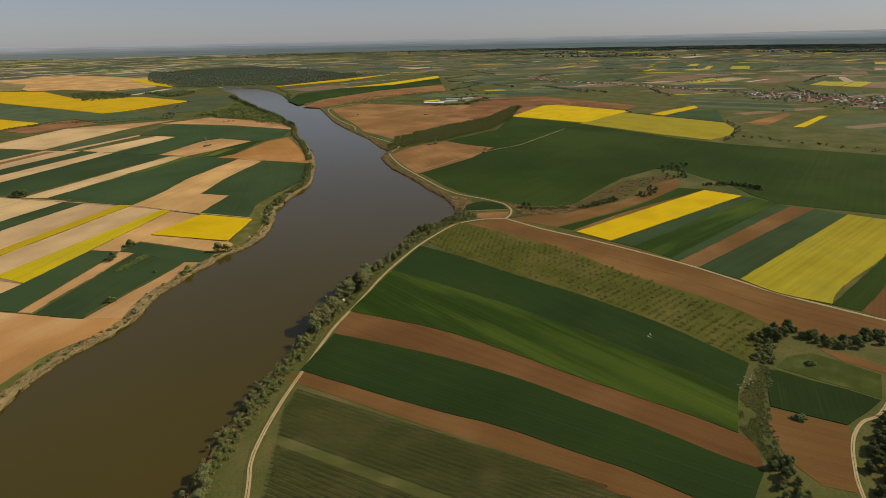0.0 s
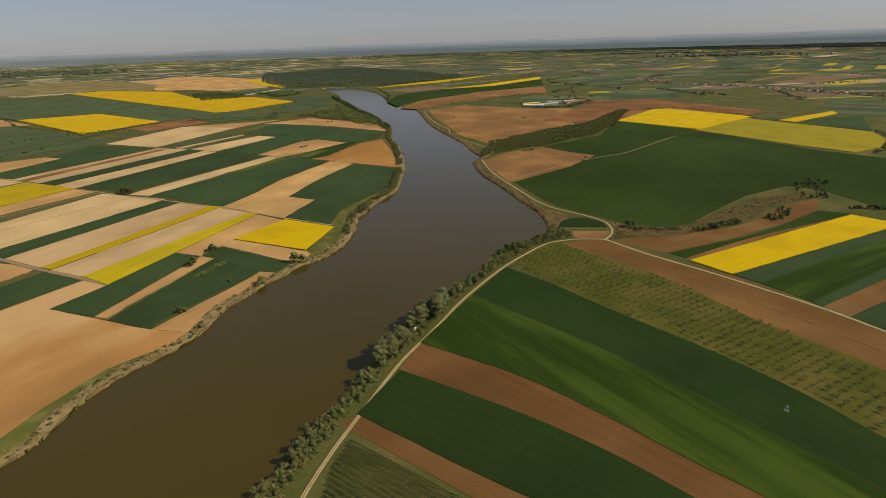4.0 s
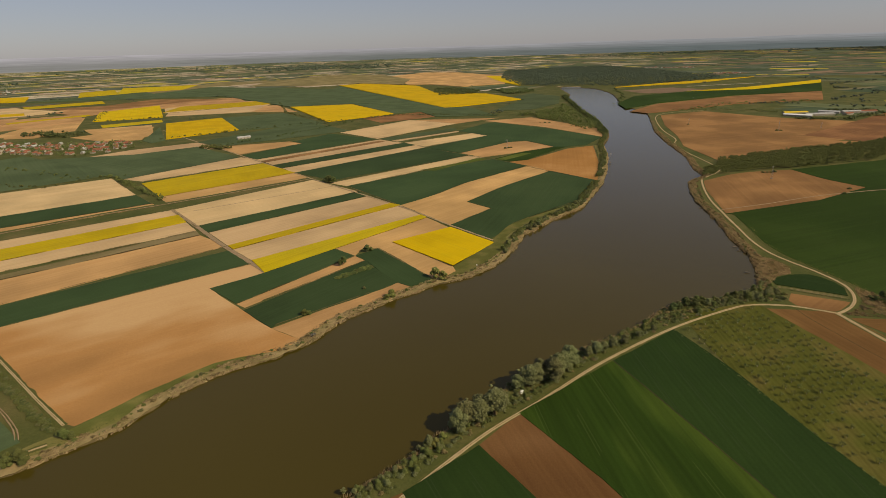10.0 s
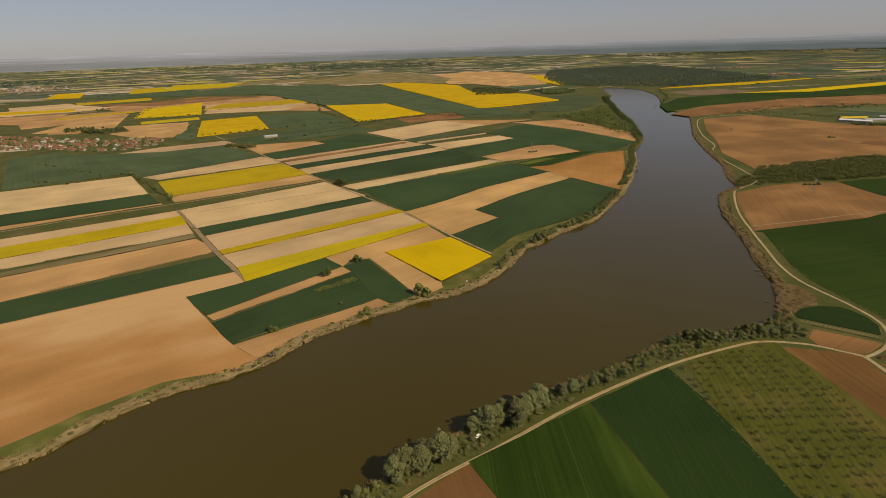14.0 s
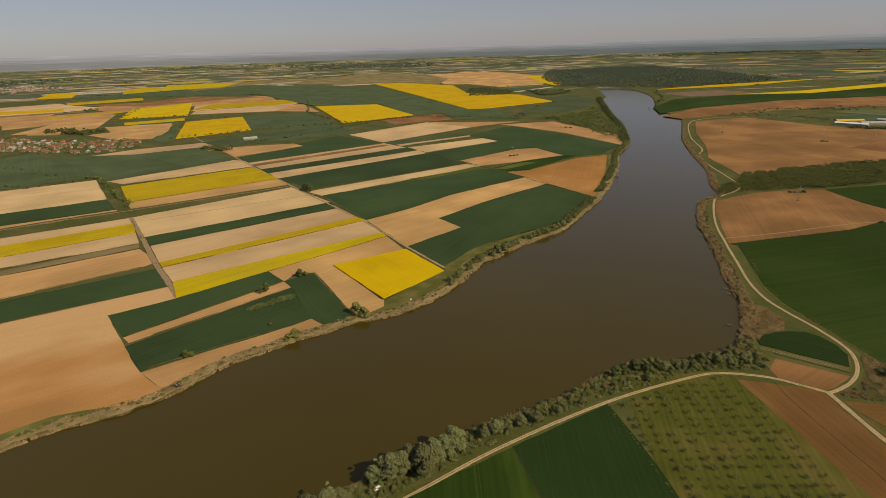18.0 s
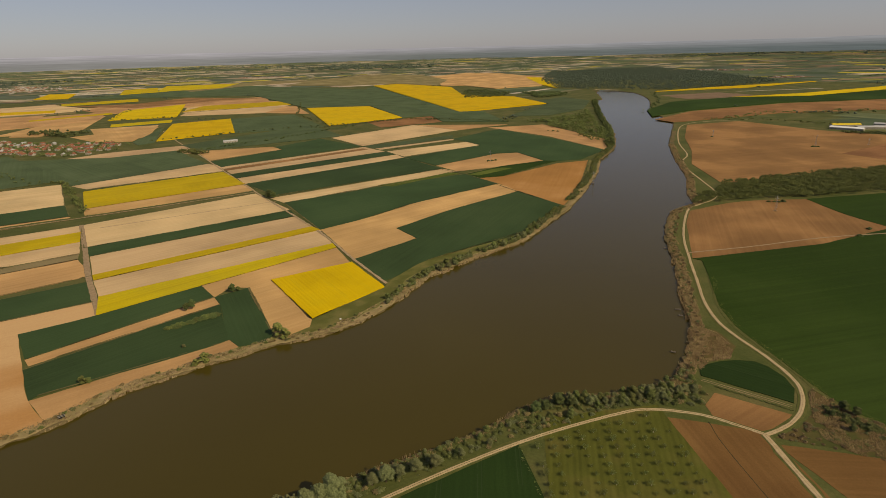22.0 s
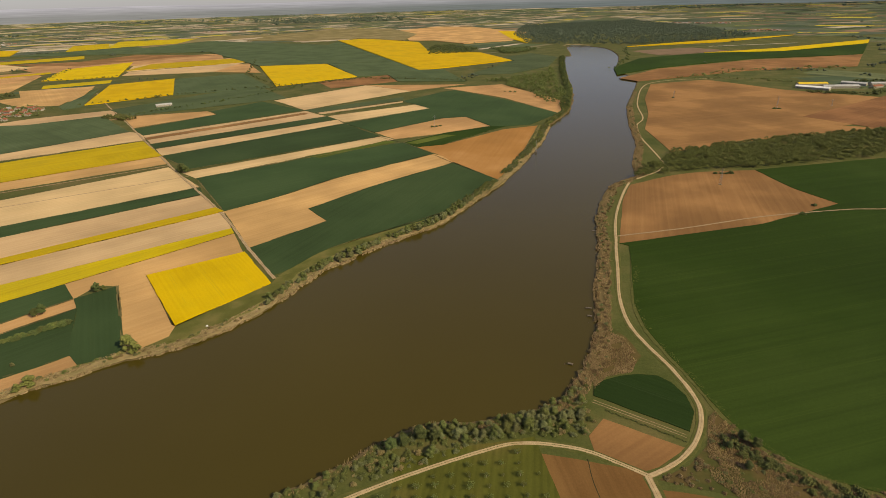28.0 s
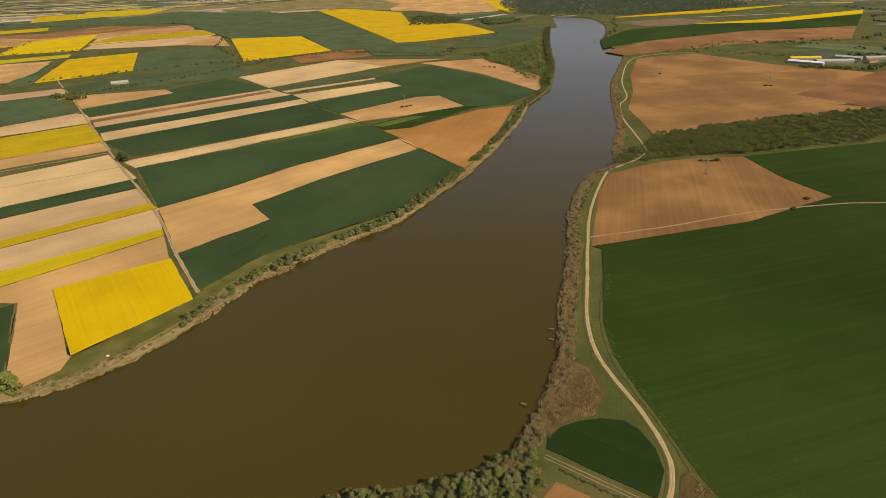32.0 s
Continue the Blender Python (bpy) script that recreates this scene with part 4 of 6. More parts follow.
def patch_quads(size, n, far_limit, low):
    """Strip fields beyond the near ones, block by block, in crop groups."""
    groups = {k: ([], []) for k in ("tan", "pale", "brown", "wheat", "green", "rape", "olive")}
    weights_left = {"tan": .20, "pale": .17, "brown": .07, "wheat": .22, "green": .17, "rape": .08, "olive": .09}
    weights_right = {"tan": .03, "pale": .01, "brown": .20, "wheat": .36, "green": .30, "rape": .05, "olive": .05}
    weights_plain = {"tan": .10, "pale": .14, "brown": .05, "wheat": .32, "green": .27, "rape": .04, "olive": .08}
    for ix in range(-n, n + 1):
        for iy in range(-14, n + 1):
            bx, by = ix * size + 0.27 * size * rng.normal(), iy * size * 0.9 + 0.27 * size * rng.normal()
            d = math.hypot(bx, by)
            if d > far_limit or by < -0.9 * abs(bx) - 200:
                continue
            grow = 1.0 + max(0, d - 5000) / 6000
            if d > 6000 and rng.random() > 1.25 / grow ** 2:
                continue
            w = weights_right if bx > 0.45 * by else weights_left
            if d > 5200 and w is weights_left:
                w = weights_plain
            turn = radians(36 + 14 * rng.normal()) if bx < 0.35 * by else radians(rng.choice([0, 12, -40]) + 8 * rng.normal())
            cuts = [0.0]
            while cuts[-1] < 1:
                cuts.append(cuts[-1] + rng.choice([0.07, 0.12, 0.2, 0.34]))
            lx, ly = size * grow * rng.uniform(0.75, 1.25) / 2, size * grow * 0.95 / 2
            for a, b in zip(cuts[:-1], cuts[1:]):
                kind = rng.choice(list(w), p=np.array(list(w.values())) / sum(w.values()))
                c, s = math.cos(turn), math.sin(turn)
                k = rng.uniform(0.75, 1.0)
                quad = []
                for u, v in ((-k, a), (k, a), (k, min(b, 1) - 0.012), (-k, min(b, 1) - 0.012)):
                    px, py = u * lx, (2 * v - 1) * ly
                    quad.append((bx + px * c - py * s, by + px * s + py * c))
                mx, my = sum(q[0] for q in quad) / 4, sum(q[1] for q in quad) / 4
                if d < 3400:
                    if any(math.hypot(q[0] - 100, q[1] - 420) < 640 for q in quad) or inside(mx, my, RIVER_ROUGH):
                        continue
                    if min(line_gap(q[0], q[1], SHORES) for q in quad) < 75 or min(line_gap(q[0], q[1], LOOP) for q in quad) < 45:
                        continue
                    if any(taken(px, py) for px, py in quad + [(mx, my)]):
                        continue
                if any(inside(mx, my, z) for z in (FOREST_HEAD, VILLAGE_LEFT, WOOD_EAST)):
                    continue
                verts, faces = groups[kind]
                lift = low + max(0.0, d - 1200) * 0.0003 + 0.02 * rng.random()
                nu = max(1, int(2 * lx * k / 110))
                base = len(verts)
                for i in range(nu + 1):
                    for j in (0, 1):
                        p = Vector(quad[0]).lerp(Vector(quad[1]), i / nu) if j == 0 else Vector(quad[3]).lerp(Vector(quad[2]), i / nu)
                        verts.append(spread(p.x, p.y, lift))
                faces += [(base + 2 * i, base + 2 * i + 2, base + 2 * i + 3, base + 2 * i + 1) for i in range(nu)]
    return groups


FOREST_HEAD = [(560, 2760), (700, 2600), (926, 2481), (1398, 2601), (1700, 2900), (1800, 3700), (1873, 5020), (900, 4700), (620, 3500)]
VILLAGE_LEFT = [(-1500, 1600), (-1034, 1480), (-640, 1290), (-640, 1160), (-820, 1130), (-1067, 1180), (-1500, 1350)]
WOOD_EAST = [(334, 664), (358, 707), (390, 722), (421, 768), (600, 825), (760, 852), (900, 930), (990, 980), (1010, 960), (880, 870), (780, 790), (692, 745), (640, 712), (486, 690), (400, 684)]
FAR_NAMES = {"tan": "bare_fields", "pale": "bare_fields", "brown": "ploughed_fields", "wheat": "green_fields", "green": "meadows", "rape": "rapeseed_fields", "olive": "fallow_fields"}
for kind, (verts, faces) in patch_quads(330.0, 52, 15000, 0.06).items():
    ob = new("far_" + FAR_NAMES[kind], raw_mesh("far_fields", verts, faces, FAR_HAZED_M[kind]))
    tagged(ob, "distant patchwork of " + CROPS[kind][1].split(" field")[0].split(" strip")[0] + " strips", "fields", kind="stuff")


def blob_cloud(centres, radii, squash=0.85, jitter=0.35, gen=None):
    """Many rough eight-sided clumps as plain arrays."""
    gen = gen or rng
    c, r = np.asarray(centres, float), np.asarray(radii, float)
    n = len(c)
    unit = np.array([(1, 0, 0), (0, 1, 0), (-1, 0, 0), (0, -1, 0), (0, 0, 1), (0, 0, -1)], float)
    a = gen.uniform(0, 2 * np.pi, n)
    rot = np.stack([np.stack([np.cos(a), -np.sin(a), 0 * a], -1), np.stack([np.sin(a), np.cos(a), 0 * a], -1), np.stack([0 * a, 0 * a, 1 + 0 * a], -1)], 1)
    v = np.einsum("nij,kj->nki", rot, unit) * r[:, None, None] * (1 + jitter * gen.normal(size=(n, 6, 1)))
    v[:, :, 2] *= squash
    v += c[:, None, :]
    f = np.array([(0, 1, 4), (1, 2, 4), (2, 3, 4), (3, 0, 4), (1, 0, 5), (2, 1, 5), (3, 2, 5), (0, 3, 5)])
    faces = (f[None] + 6 * np.arange(n)[:, None, None]).reshape(-1, 3)
    return v.reshape(-1, 3), faces


def array_mesh(name, verts, faces, material):
    me = bpy.data.meshes.new(name)
    me.vertices.add(len(verts))
    me.vertices.foreach_set("co", np.asarray(verts, np.float32).ravel())
    k = len(faces[0])
    me.loops.add(len(faces) * k)
    me.loops.foreach_set("vertex_index", np.asarray(faces, np.int32).ravel())
    me.polygons.add(len(faces))
    me.polygons.foreach_set("loop_start", np.arange(0, len(faces) * k, k, dtype=np.int32))
    me.polygons.foreach_set("use_smooth", [True] * len(faces))
    me.update(calc_edges=True)
    me.validate()
    if material is not None:
        me.materials.append(material)
    return me


def scatter(poly, count, gen=None):
    gen = gen or rng
    xs, ys = [p[0] for p in poly], [p[1] for p in poly]
    out = []
    while len(out) < count:
        x, y = gen.uniform(min(xs), max(xs)), gen.uniform(min(ys), max(ys))
        if inside(x, y, poly):
            out.append((x, y))
    return out


def wood(name, spots, high, wide, per, material, label):
    """A stand of trees: each a ragged crown of clumps over a short trunk stub."""
    cs, rs = [], []
    for x, y in spots:
        far = math.hypot(x, y)
        shrink = math.hypot(*spread(x, y).xy) / max(far, 1.0)
        h = high * shrink * rng.uniform(0.75, 1.1)
        w = wide * rng.uniform(0.7, 1.25)
        for _ in range(per):
            a, q = rng.uniform(0, 2 * np.pi), math.sqrt(rng.random())
            t = rng.uniform(0.6 if per >= 20 else 0.25, 1.0)
            k = math.sin(math.pi * min(1, 0.18 + 0.72 * t)) ** 0.7
            cs.append(spread(x + w * q * k * math.cos(a), y + w * q * k * math.sin(a), h * t * (1 - 0.18 * q)))
            rs.append(w * shrink * rng.uniform(0.28, 0.5) * (3.0 / per) ** (0.2 if per < 20 else 0.38))
    v, f = blob_cloud([tuple(c) for c in cs], rs)
    tagged(new(name, array_mesh(name, v, f, material)), label, "woods", kind="stuff")


def row_spots(line, gap, wide, gen=None):
    gen = gen or rng
    out, d, n = [], 0.0, length(line)
    while d < n:
        p, e = along(line, d)
        o = gen.normal() * wide
        out.append((p.x - e.y * o, p.y + e.x * o))
        d += gap * gen.uniform(0.4, 1.7)
    return out


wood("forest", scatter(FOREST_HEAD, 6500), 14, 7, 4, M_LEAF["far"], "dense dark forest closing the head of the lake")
wood("forest", scatter(WOOD_EAST, 1400), 7.5, 4.2, 44, M_LEAF["wood"], "long belt of young dense wood between ploughed fields")
wood("forest", scatter([(250, 1500), (330, 1560), (440, 1660), (560, 2060), (470, 1760), (418, 1400), (395, 1230), (360, 1130), (330, 1200), (330, 1330)], 300), 10, 5, 10, M_LEAF["bush"], "wooded point beside the water")
wood("forest", scatter([(400, 2250), (520, 2330), (560, 2480), (380, 2520)], 160), 9, 8, 5, M_LEAF["oak"], "low wood and thicket near the lake head")
wood("hedgerow", row_spots([(-300, 1480), (-60, 1640), (210, 1520)], 8, 4), 6, 4, 8, M_LEAF["oak"], "hedgerow of trees along the far field edge")
wood("hedgerow", row_spots([(-560, 880), (-490, 790), (-413, 690)], 5, 3), 5, 3.2, 10, M_LEAF["bush"], "bushy hedge between pale fields")
wood("hedgerow", row_spots([(-720, 850), (-630, 812), (-560, 890)], 10, 3), 4, 3, 8, M_LEAF["bush"], "thin hedge at the edge of the green field")
wood("hedgerow", row_spots([(-800, 1010), (-620, 880), (-540, 880)], 14, 4), 4, 3, 8, M_LEAF["bush"], "thin hedge at the edge of the green field")
wood("hedgerow", row_spots([(-500, 1150), (-455, 1140), (-440, 1120)], 3, 8), 7, 5, 10, M_LEAF["bush"], "thicket beside the field track")
wood("hedgerow", row_spots([(-460, 1175), (-320, 1330), (-200, 1520)], 10, 3), 5, 3.5, 8, M_LEAF["oak"], "hedgerow along the far track")
wood("hedgerow", row_spots([(-640, 1320), (-480, 1430), (-270, 1540), (-430, 1840), (-530, 2290)], 16, 3), 5, 4, 6, M_LEAF["oak"], "hedgerow round the yellow fields")
wood("hedgerow", row_spots([(-1130, 2140), (-1010, 1790), (-820, 1850)], 18, 5), 5, 4, 6, M_LEAF["oak"], "hedgerow round the yellow fields")
wood("hedgerow", row_spots([(840, 850), (1000, 960), (1150, 930), (1135, 700), (1090, 660)], 11, 2), 5, 3.5, 6, M_LEAF["oak"], "hedge row along the yellow field")
wood("hedgerow", row_spots([(1085, 410), (1000, 352), (905, 316), (830, 300)], 12, 4), 5, 4, 6, M_LEAF["oak"], "dark trees along the low edge of the yellow field")
wood("hedgerow", row_spots([(905, 316), (900, 150), (890, -100)], 14, 5), 5, 4, 6, M_LEAF["oak"], "broken hedge across the green land")
wood("hedgerow", row_spots([(700, 1470), (880, 1400), (1000, 1220), (1180, 1130)], 9, 5), 5, 4, 6, M_LEAF["bush"], "hedges and scrub round the farm")
wood("hedgerow", row_spots([(760, 1480), (930, 1580), (1200, 1560)], 10, 16), 5, 5, 5, M_LEAF["bush"], "reedy scrub strip above the ploughed field")
wood("hedgerow", row_spots([(640, 1690), (760, 1960), (900, 2380)], 16, 6), 6, 5, 5, M_LEAF["oak"], "trees along the lake shore")
wood("small_wood", scatter([(118, 2520), (142, 2769), (242, 2770), (328, 2546), (290, 2363), (158, 2291), (118, 2304)], 260), 10, 7, 6, M_LEAF["oak"], "small wood beside the great yellow field")
spots = []
for _ in range(260):
    a, d = rng.uniform(-1.1, 1.35), rng.uniform(1700, 12000)
    x, y = d * math.sin(a), d * math.cos(a)
    if inside(x, y, FOREST_HEAD) or line_gap(x, y, LEFT_BANK) < 160 or line_gap(x, y, RIGHT_BANK) < 160:
        continue
    t, n = rng.uniform(0, math.pi), int(rng.integers(6, 26))
    for k in range(n):
        s = (k - n / 2) * 15
        q = (x + s * math.cos(t) + 6 * rng.normal(), y + s * math.sin(t) + 6 * rng.normal())
        if not taken(*q):
            spots.append(q)
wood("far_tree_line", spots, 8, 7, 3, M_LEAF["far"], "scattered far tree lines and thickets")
spots = []
for _ in range(46):
    a, d = rng.uniform(-1.1, 1.4), rng.uniform(5500, 22000)
    for k in range(90):
        b, q = a + rng.normal() * 0.05, d + rng.normal() * d * 0.03
        spots.append((q * math.sin(b), q * math.cos(b)))
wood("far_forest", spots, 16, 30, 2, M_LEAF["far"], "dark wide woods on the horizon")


def build_hills():
    """Last hills behind everything, their haze painted on and glowing."""
    verts, faces = [], []
    n = 300
    for i in range(n):
        a = 2 * math.pi * i / n
        x, y = 4690 * math.sin(a), 4690 * math.cos(a)
        top = 206 + 4 * noise.noise((math.sin(a) * 5, math.cos(a) * 5, 1)) + 3 * noise.noise((math.sin(a) * 17, math.cos(a) * 17, 1)) + 1.2 * noise.noise((math.sin(a) * 60, math.cos(a) * 60, 1))
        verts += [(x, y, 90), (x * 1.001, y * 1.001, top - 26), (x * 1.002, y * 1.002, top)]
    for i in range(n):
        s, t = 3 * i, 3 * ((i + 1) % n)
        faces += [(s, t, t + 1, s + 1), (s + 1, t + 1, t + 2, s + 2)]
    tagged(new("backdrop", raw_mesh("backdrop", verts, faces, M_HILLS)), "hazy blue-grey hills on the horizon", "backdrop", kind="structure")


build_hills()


# ---- trees and shrubs ----
def limb_mesh(bm, a, b, r0, r1, sides=6):
    """A tapered branch from a to b."""
    a, b = Vector(a), Vector(b)
    m = (b - a).to_track_quat("Z", "Y").to_matrix().to_4x4()
    rings = []
    for p, r in ((a, r0), (b, r1)):
        rings.append([bm.verts.new(p + m.to_3x3() @ Vector((r * math.cos(2 * math.pi * i / sides), r * math.sin(2 * math.pi * i / sides), 0))) for i in range(sides)])
    for i in range(sides):
        bm.faces.new((rings[0][i], rings[0][(i + 1) % sides], rings[1][(i + 1) % sides], rings[1][i]))
    bm.faces.new(list(reversed(rings[0])))
    bm.faces.new(rings[1])


def tree_meshes(seed, high, wide, lobes, per, low=0.22, leaf=0.42, trunk=0.026):
    """A trunk with limbs, and a crown of clumps gathered in uneven lobes."""
    gen = np.random.default_rng(seed)
    bm = bmesh.new()
    top = Vector((gen.normal() * 0.03 * high, gen.normal() * 0.03 * high, high * 0.62))
    mid = Vector((gen.normal() * 0.02 * high, gen.normal() * 0.02 * high, high * 0.3))
    limb_mesh(bm, (0, 0, -0.2), mid, trunk * high, trunk * high * 0.75)
    limb_mesh(bm, mid, top, trunk * high * 0.75, trunk * high * 0.3)
    cs, rs = [], []
    for i in range(lobes):
        t = (i + 0.5) / lobes
        z = high * (low + (0.86 - low) * t)
        k = math.sin(math.pi * min(1, 0.25 + 0.65 * t)) ** 0.8
        a = 2.4 * i + gen.uniform(-0.6, 0.6)
        d = wide * k * gen.uniform(0.35, 0.75) if i < lobes - 1 else 0
        c = np.array([d * math.cos(a), d * math.sin(a), z])
        r = wide * gen.uniform(0.38, 0.6) * (0.75 + 0.35 * k)
        limb_mesh(bm, mid.lerp(top, min(1, t * 1.1)), c, trunk * high * 0.32, trunk * high * 0.1, 5)
        v = gen.normal(size=(per, 3))
        v /= np.linalg.norm(v, axis=1)[:, None]
        v[:, 2] = np.abs(v[:, 2]) * 1.0 - 0.35
        q = r * gen.uniform(0.6, 1.08, per)
        cs.append(c + v * q[:, None] * np.array([1, 1, 0.85]))
        rs.append(leaf * gen.uniform(0.55, 1.3, per))
        core = gen.normal(size=(14, 3)) * 0.36 * r
        cs.append(c + core * np.array([1, 1, 0.8]))
        rs.append(r * gen.uniform(0.26, 0.4, 14))
    trunk_me = to_mesh("trunk", bm)
    trunk_me.materials.append(M_BARK)
    v, f = blob_cloud(np.concatenate(cs), np.concatenate(rs), 0.8, 0.3, gen)
    return trunk_me, array_mesh("crown", v, f, None)


def shrub_mesh(seed, high, wide, count, leaf):
    gen = np.random.default_rng(seed)
    a, q = gen.uniform(0, 2 * np.pi, count), np.sqrt(gen.random(count))
    lump = 1 + 0.25 * np.sin(3 * a + seed) + 0.15 * np.sin(5 * a)
    z = high * (0.12 + 0.85 * gen.random(count) * (1 - 0.65 * q ** 2))
    c = np.stack([wide * q * lump * np.cos(a), wide * q * lump * np.sin(a), z], -1)
    return blob_cloud(c, leaf * gen.uniform(0.6, 1.35, count), 0.85, 0.3, gen)


TREES = {}


def tree_kind(kind, n, high, wide, lobes, per, leaf_name, label, name="tree", **more):
    TREES[kind] = []
    for i in range(n):
        t, c = tree_meshes(hash_seed(kind) + i, high, wide, lobes, per, **more)
        c.materials.append(M_LEAF[leaf_name])
        TREES[kind].append((t, c, label, name))


def hash_seed(text):
    return sum(ord(ch) * (i + 3) for i, ch in enumerate(text)) % 9000


def plant(kind, x, y, scale=1.0, group="", stretch=1.0, z=0.0):
    """One tree: an Empty at its foot with trunk and crown."""
    trunk, crown, label, name = TREES[kind][int(rng.integers(len(TREES[kind])))]
    root = new(name)
    root.empty_display_size = 0.5
    root.matrix_basis = Matrix.Translation((x, y, z)) @ Matrix.Rotation(rng.uniform(0, 6.28), 4, "Z") @ Matrix.Diagonal((scale, scale, scale * stretch, 1))
    tagged(root, label, "tree", group)
    for n, me in (("trunk", trunk), ("crown", crown)):
        ob = new(n, me)
        ob.parent = root
    return root


tree_kind("willow", 5, 12.0, 3.9, 12, 240, "willow", "tall grey-green riverside tree with a broad uneven crown", leaf=0.36)
tree_kind("oak", 4, 9.0, 3.3, 9, 130, "oak", "dark green leafy tree with a rounded uneven crown", leaf=0.40)
tree_kind("alder", 4, 6.5, 2.6, 8, 100, "bush", "small green bank tree with a dense crown", leaf=0.36, low=0.12)
tree_kind("sallow", 4, 5.0, 2.4, 7, 100, "willow", "low grey-green sallow with a spreading crown", leaf=0.33, low=0.1)
tree_kind("golden", 3, 5.5, 2.3, 6, 38, "spring", "yellow-green spring-leaved small tree", leaf=0.52, low=0.15)

SHRUBS = {}
for kind, mat, label in (("bush", "bush", "dense green bush"), ("dark", "oak", "dark green thorn bush"), ("dry", "dry", "leafless reddish-brown scrub"), ("blossom", "willow", "pale grey-green bush")):
    SHRUBS[kind] = (label, [array_mesh("bush", *shrub_mesh(hash_seed(kind) + i, 1.9, 1.7, 170, 0.34), M_LEAF[mat]) for i in range(4)])


def shrub(kind, x, y, scale=1.0, group="", where="", flat=1.0):
    label, meshes = SHRUBS[kind]
    ob = new("bush", meshes[int(rng.integers(4))])
    ob.matrix_basis = Matrix.Translation((x, y, -0.05)) @ Matrix.Rotation(rng.uniform(0, 6.28), 4, "Z") @ Matrix.Diagonal((scale, scale, scale * flat, 1))
    return tagged(ob, label + (" " + where if where else ""), "bush", group)


def strip(line, side_from, side_to, gap, d0=0.0, d1=None):
    """Places along a line at an offset range to its left."""
    d, end, out = d0, d1 if d1 is not None else length(line), []
    while d < end:
        p, e = along(line, d)
        o = rng.uniform(side_from, side_to)
        out.append((p.x - e.y * o, p.y + e.x * o))
        d += gap * rng.uniform(0.5, 1.5)
    return out


def grove(spots, kinds, lo, hi, label, name="thicket", category="trees"):
    """Trees too many to tell apart, joined: the same crowns and trunks, in one mesh."""
    vs, fs, mats, slots, base = [], [], [], [], 0
    for x, y in spots:
        trunk, crown, _, _ = TREES[kinds[int(rng.integers(len(kinds)))]][int(rng.integers(3))]
        k, a = rng.uniform(lo, hi), rng.uniform(0, 6.28)
        z0 = spread(x, y)
        v = np.empty(len(crown.vertices) * 3, np.float32)
        crown.vertices.foreach_get("co", v)
        v = v.reshape(-1, 3) * k
        c, s = math.cos(a), math.sin(a)
        v = np.stack([v[:, 0] * c - v[:, 1] * s + z0.x, v[:, 0] * s + v[:, 1] * c + z0.y, v[:, 2] + z0.z], -1)
        f = np.empty(len(crown.polygons) * 3, np.int32)
        crown.polygons.foreach_get("vertices", f)
        vs.append(v)
        fs.append(f.reshape(-1, 3) + base)
        if crown.materials[0] not in mats:
            mats.append(crown.materials[0])
        slots.append(np.full(len(f) // 3, mats.index(crown.materials[0]), np.int32))
        base += len(v)
    me = array_mesh(name, np.concatenate(vs), np.concatenate(fs), None)
    for m in mats:
        me.materials.append(m)
    me.polygons.foreach_set("material_index", np.concatenate(slots))
    tagged(new(name, me), label, category, kind="stuff")


def scrub(spots, kinds, lo, hi, label, flat=1.0):
    """Low brush in one mesh."""
    for kind in sorted(set(kinds)):
        vs, fs, base = [], [], 0
        for i, (x, y) in enumerate(spots):
            if kinds[i % len(kinds)] != kind:
                continue
            v, f = shrub_mesh(int(rng.integers(500)), 1.9, 1.7, 74, 0.40)
            k = rng.uniform(lo, hi)
            vs.append(v * (k, k, k * flat) + (x, y, 0))
            fs.append(f + base)
            base += len(v)
        if vs:
            mat = M_LEAF[{"bush": "bush", "dark": "oak", "dry": "dry", "blossom": "willow"}[kind]]
            tagged(new("scrub", array_mesh("scrub", np.concatenate(vs), np.concatenate(fs), mat)), SHRUBS[kind][0].replace("bush", "brush") + " " + label, "scrub", kind="stuff")


# tall trees on the near bank
for x, y, k in ((-82, 159, 1.05), (-77, 164, 1.15), (-70, 165, 1.1), (-68, 171, 1.0), (-61, 170, 1.25), (-57, 176, 0.9), (-44, 191, 0.75), (-37, 193, 1.1), (-32, 195, 1.05), (-29, 200, 1.0), (-22, 196, 1.2), (-18, 201, 1.15),
                (-13, 206, 1.0), (-8, 209, 1.15)):
    plant("willow", x, y, k * 1.15, "bank trees")
for x, y, k in ((7, 219, 0.75), (13, 221, 0.95), (19, 224, 0.7), (26, 227, 0.8), (35, 230, 0.75), (47, 237, 0.5), (61, 244, 0.45)):
    plant("willow", x, y, k * 0.85, "bank trees")
for x, y, k in ((87, 269, 1.0), (93, 272, 0.85), (100, 276, 1.05), (107, 275, 0.8)):
    plant("oak", x, y, k * 0.85, "bank trees")
for x, y in strip([(108, 272), (130, 275), (158, 278), (176, 282)], 0, 8, 2.6):
    plant(rng.choice(["alder", "sallow"]), x, y, rng.uniform(0.65, 1.05), "bank trees")
for x, y in strip([(150, 281), (178, 287)], -2, 6, 3.0):
    plant("sallow", x, y, rng.uniform(0.8, 1.2), "bank trees")
for x, y in strip([(-196, 50), (-180, 66), (-160, 88), (-140, 106), (-118, 124), (-92, 148)], 2, 14, 6.0):
    plant(rng.choice(["alder", "sallow", "sallow"]), x, y, rng.uniform(0.35, 0.7), "bank trees")
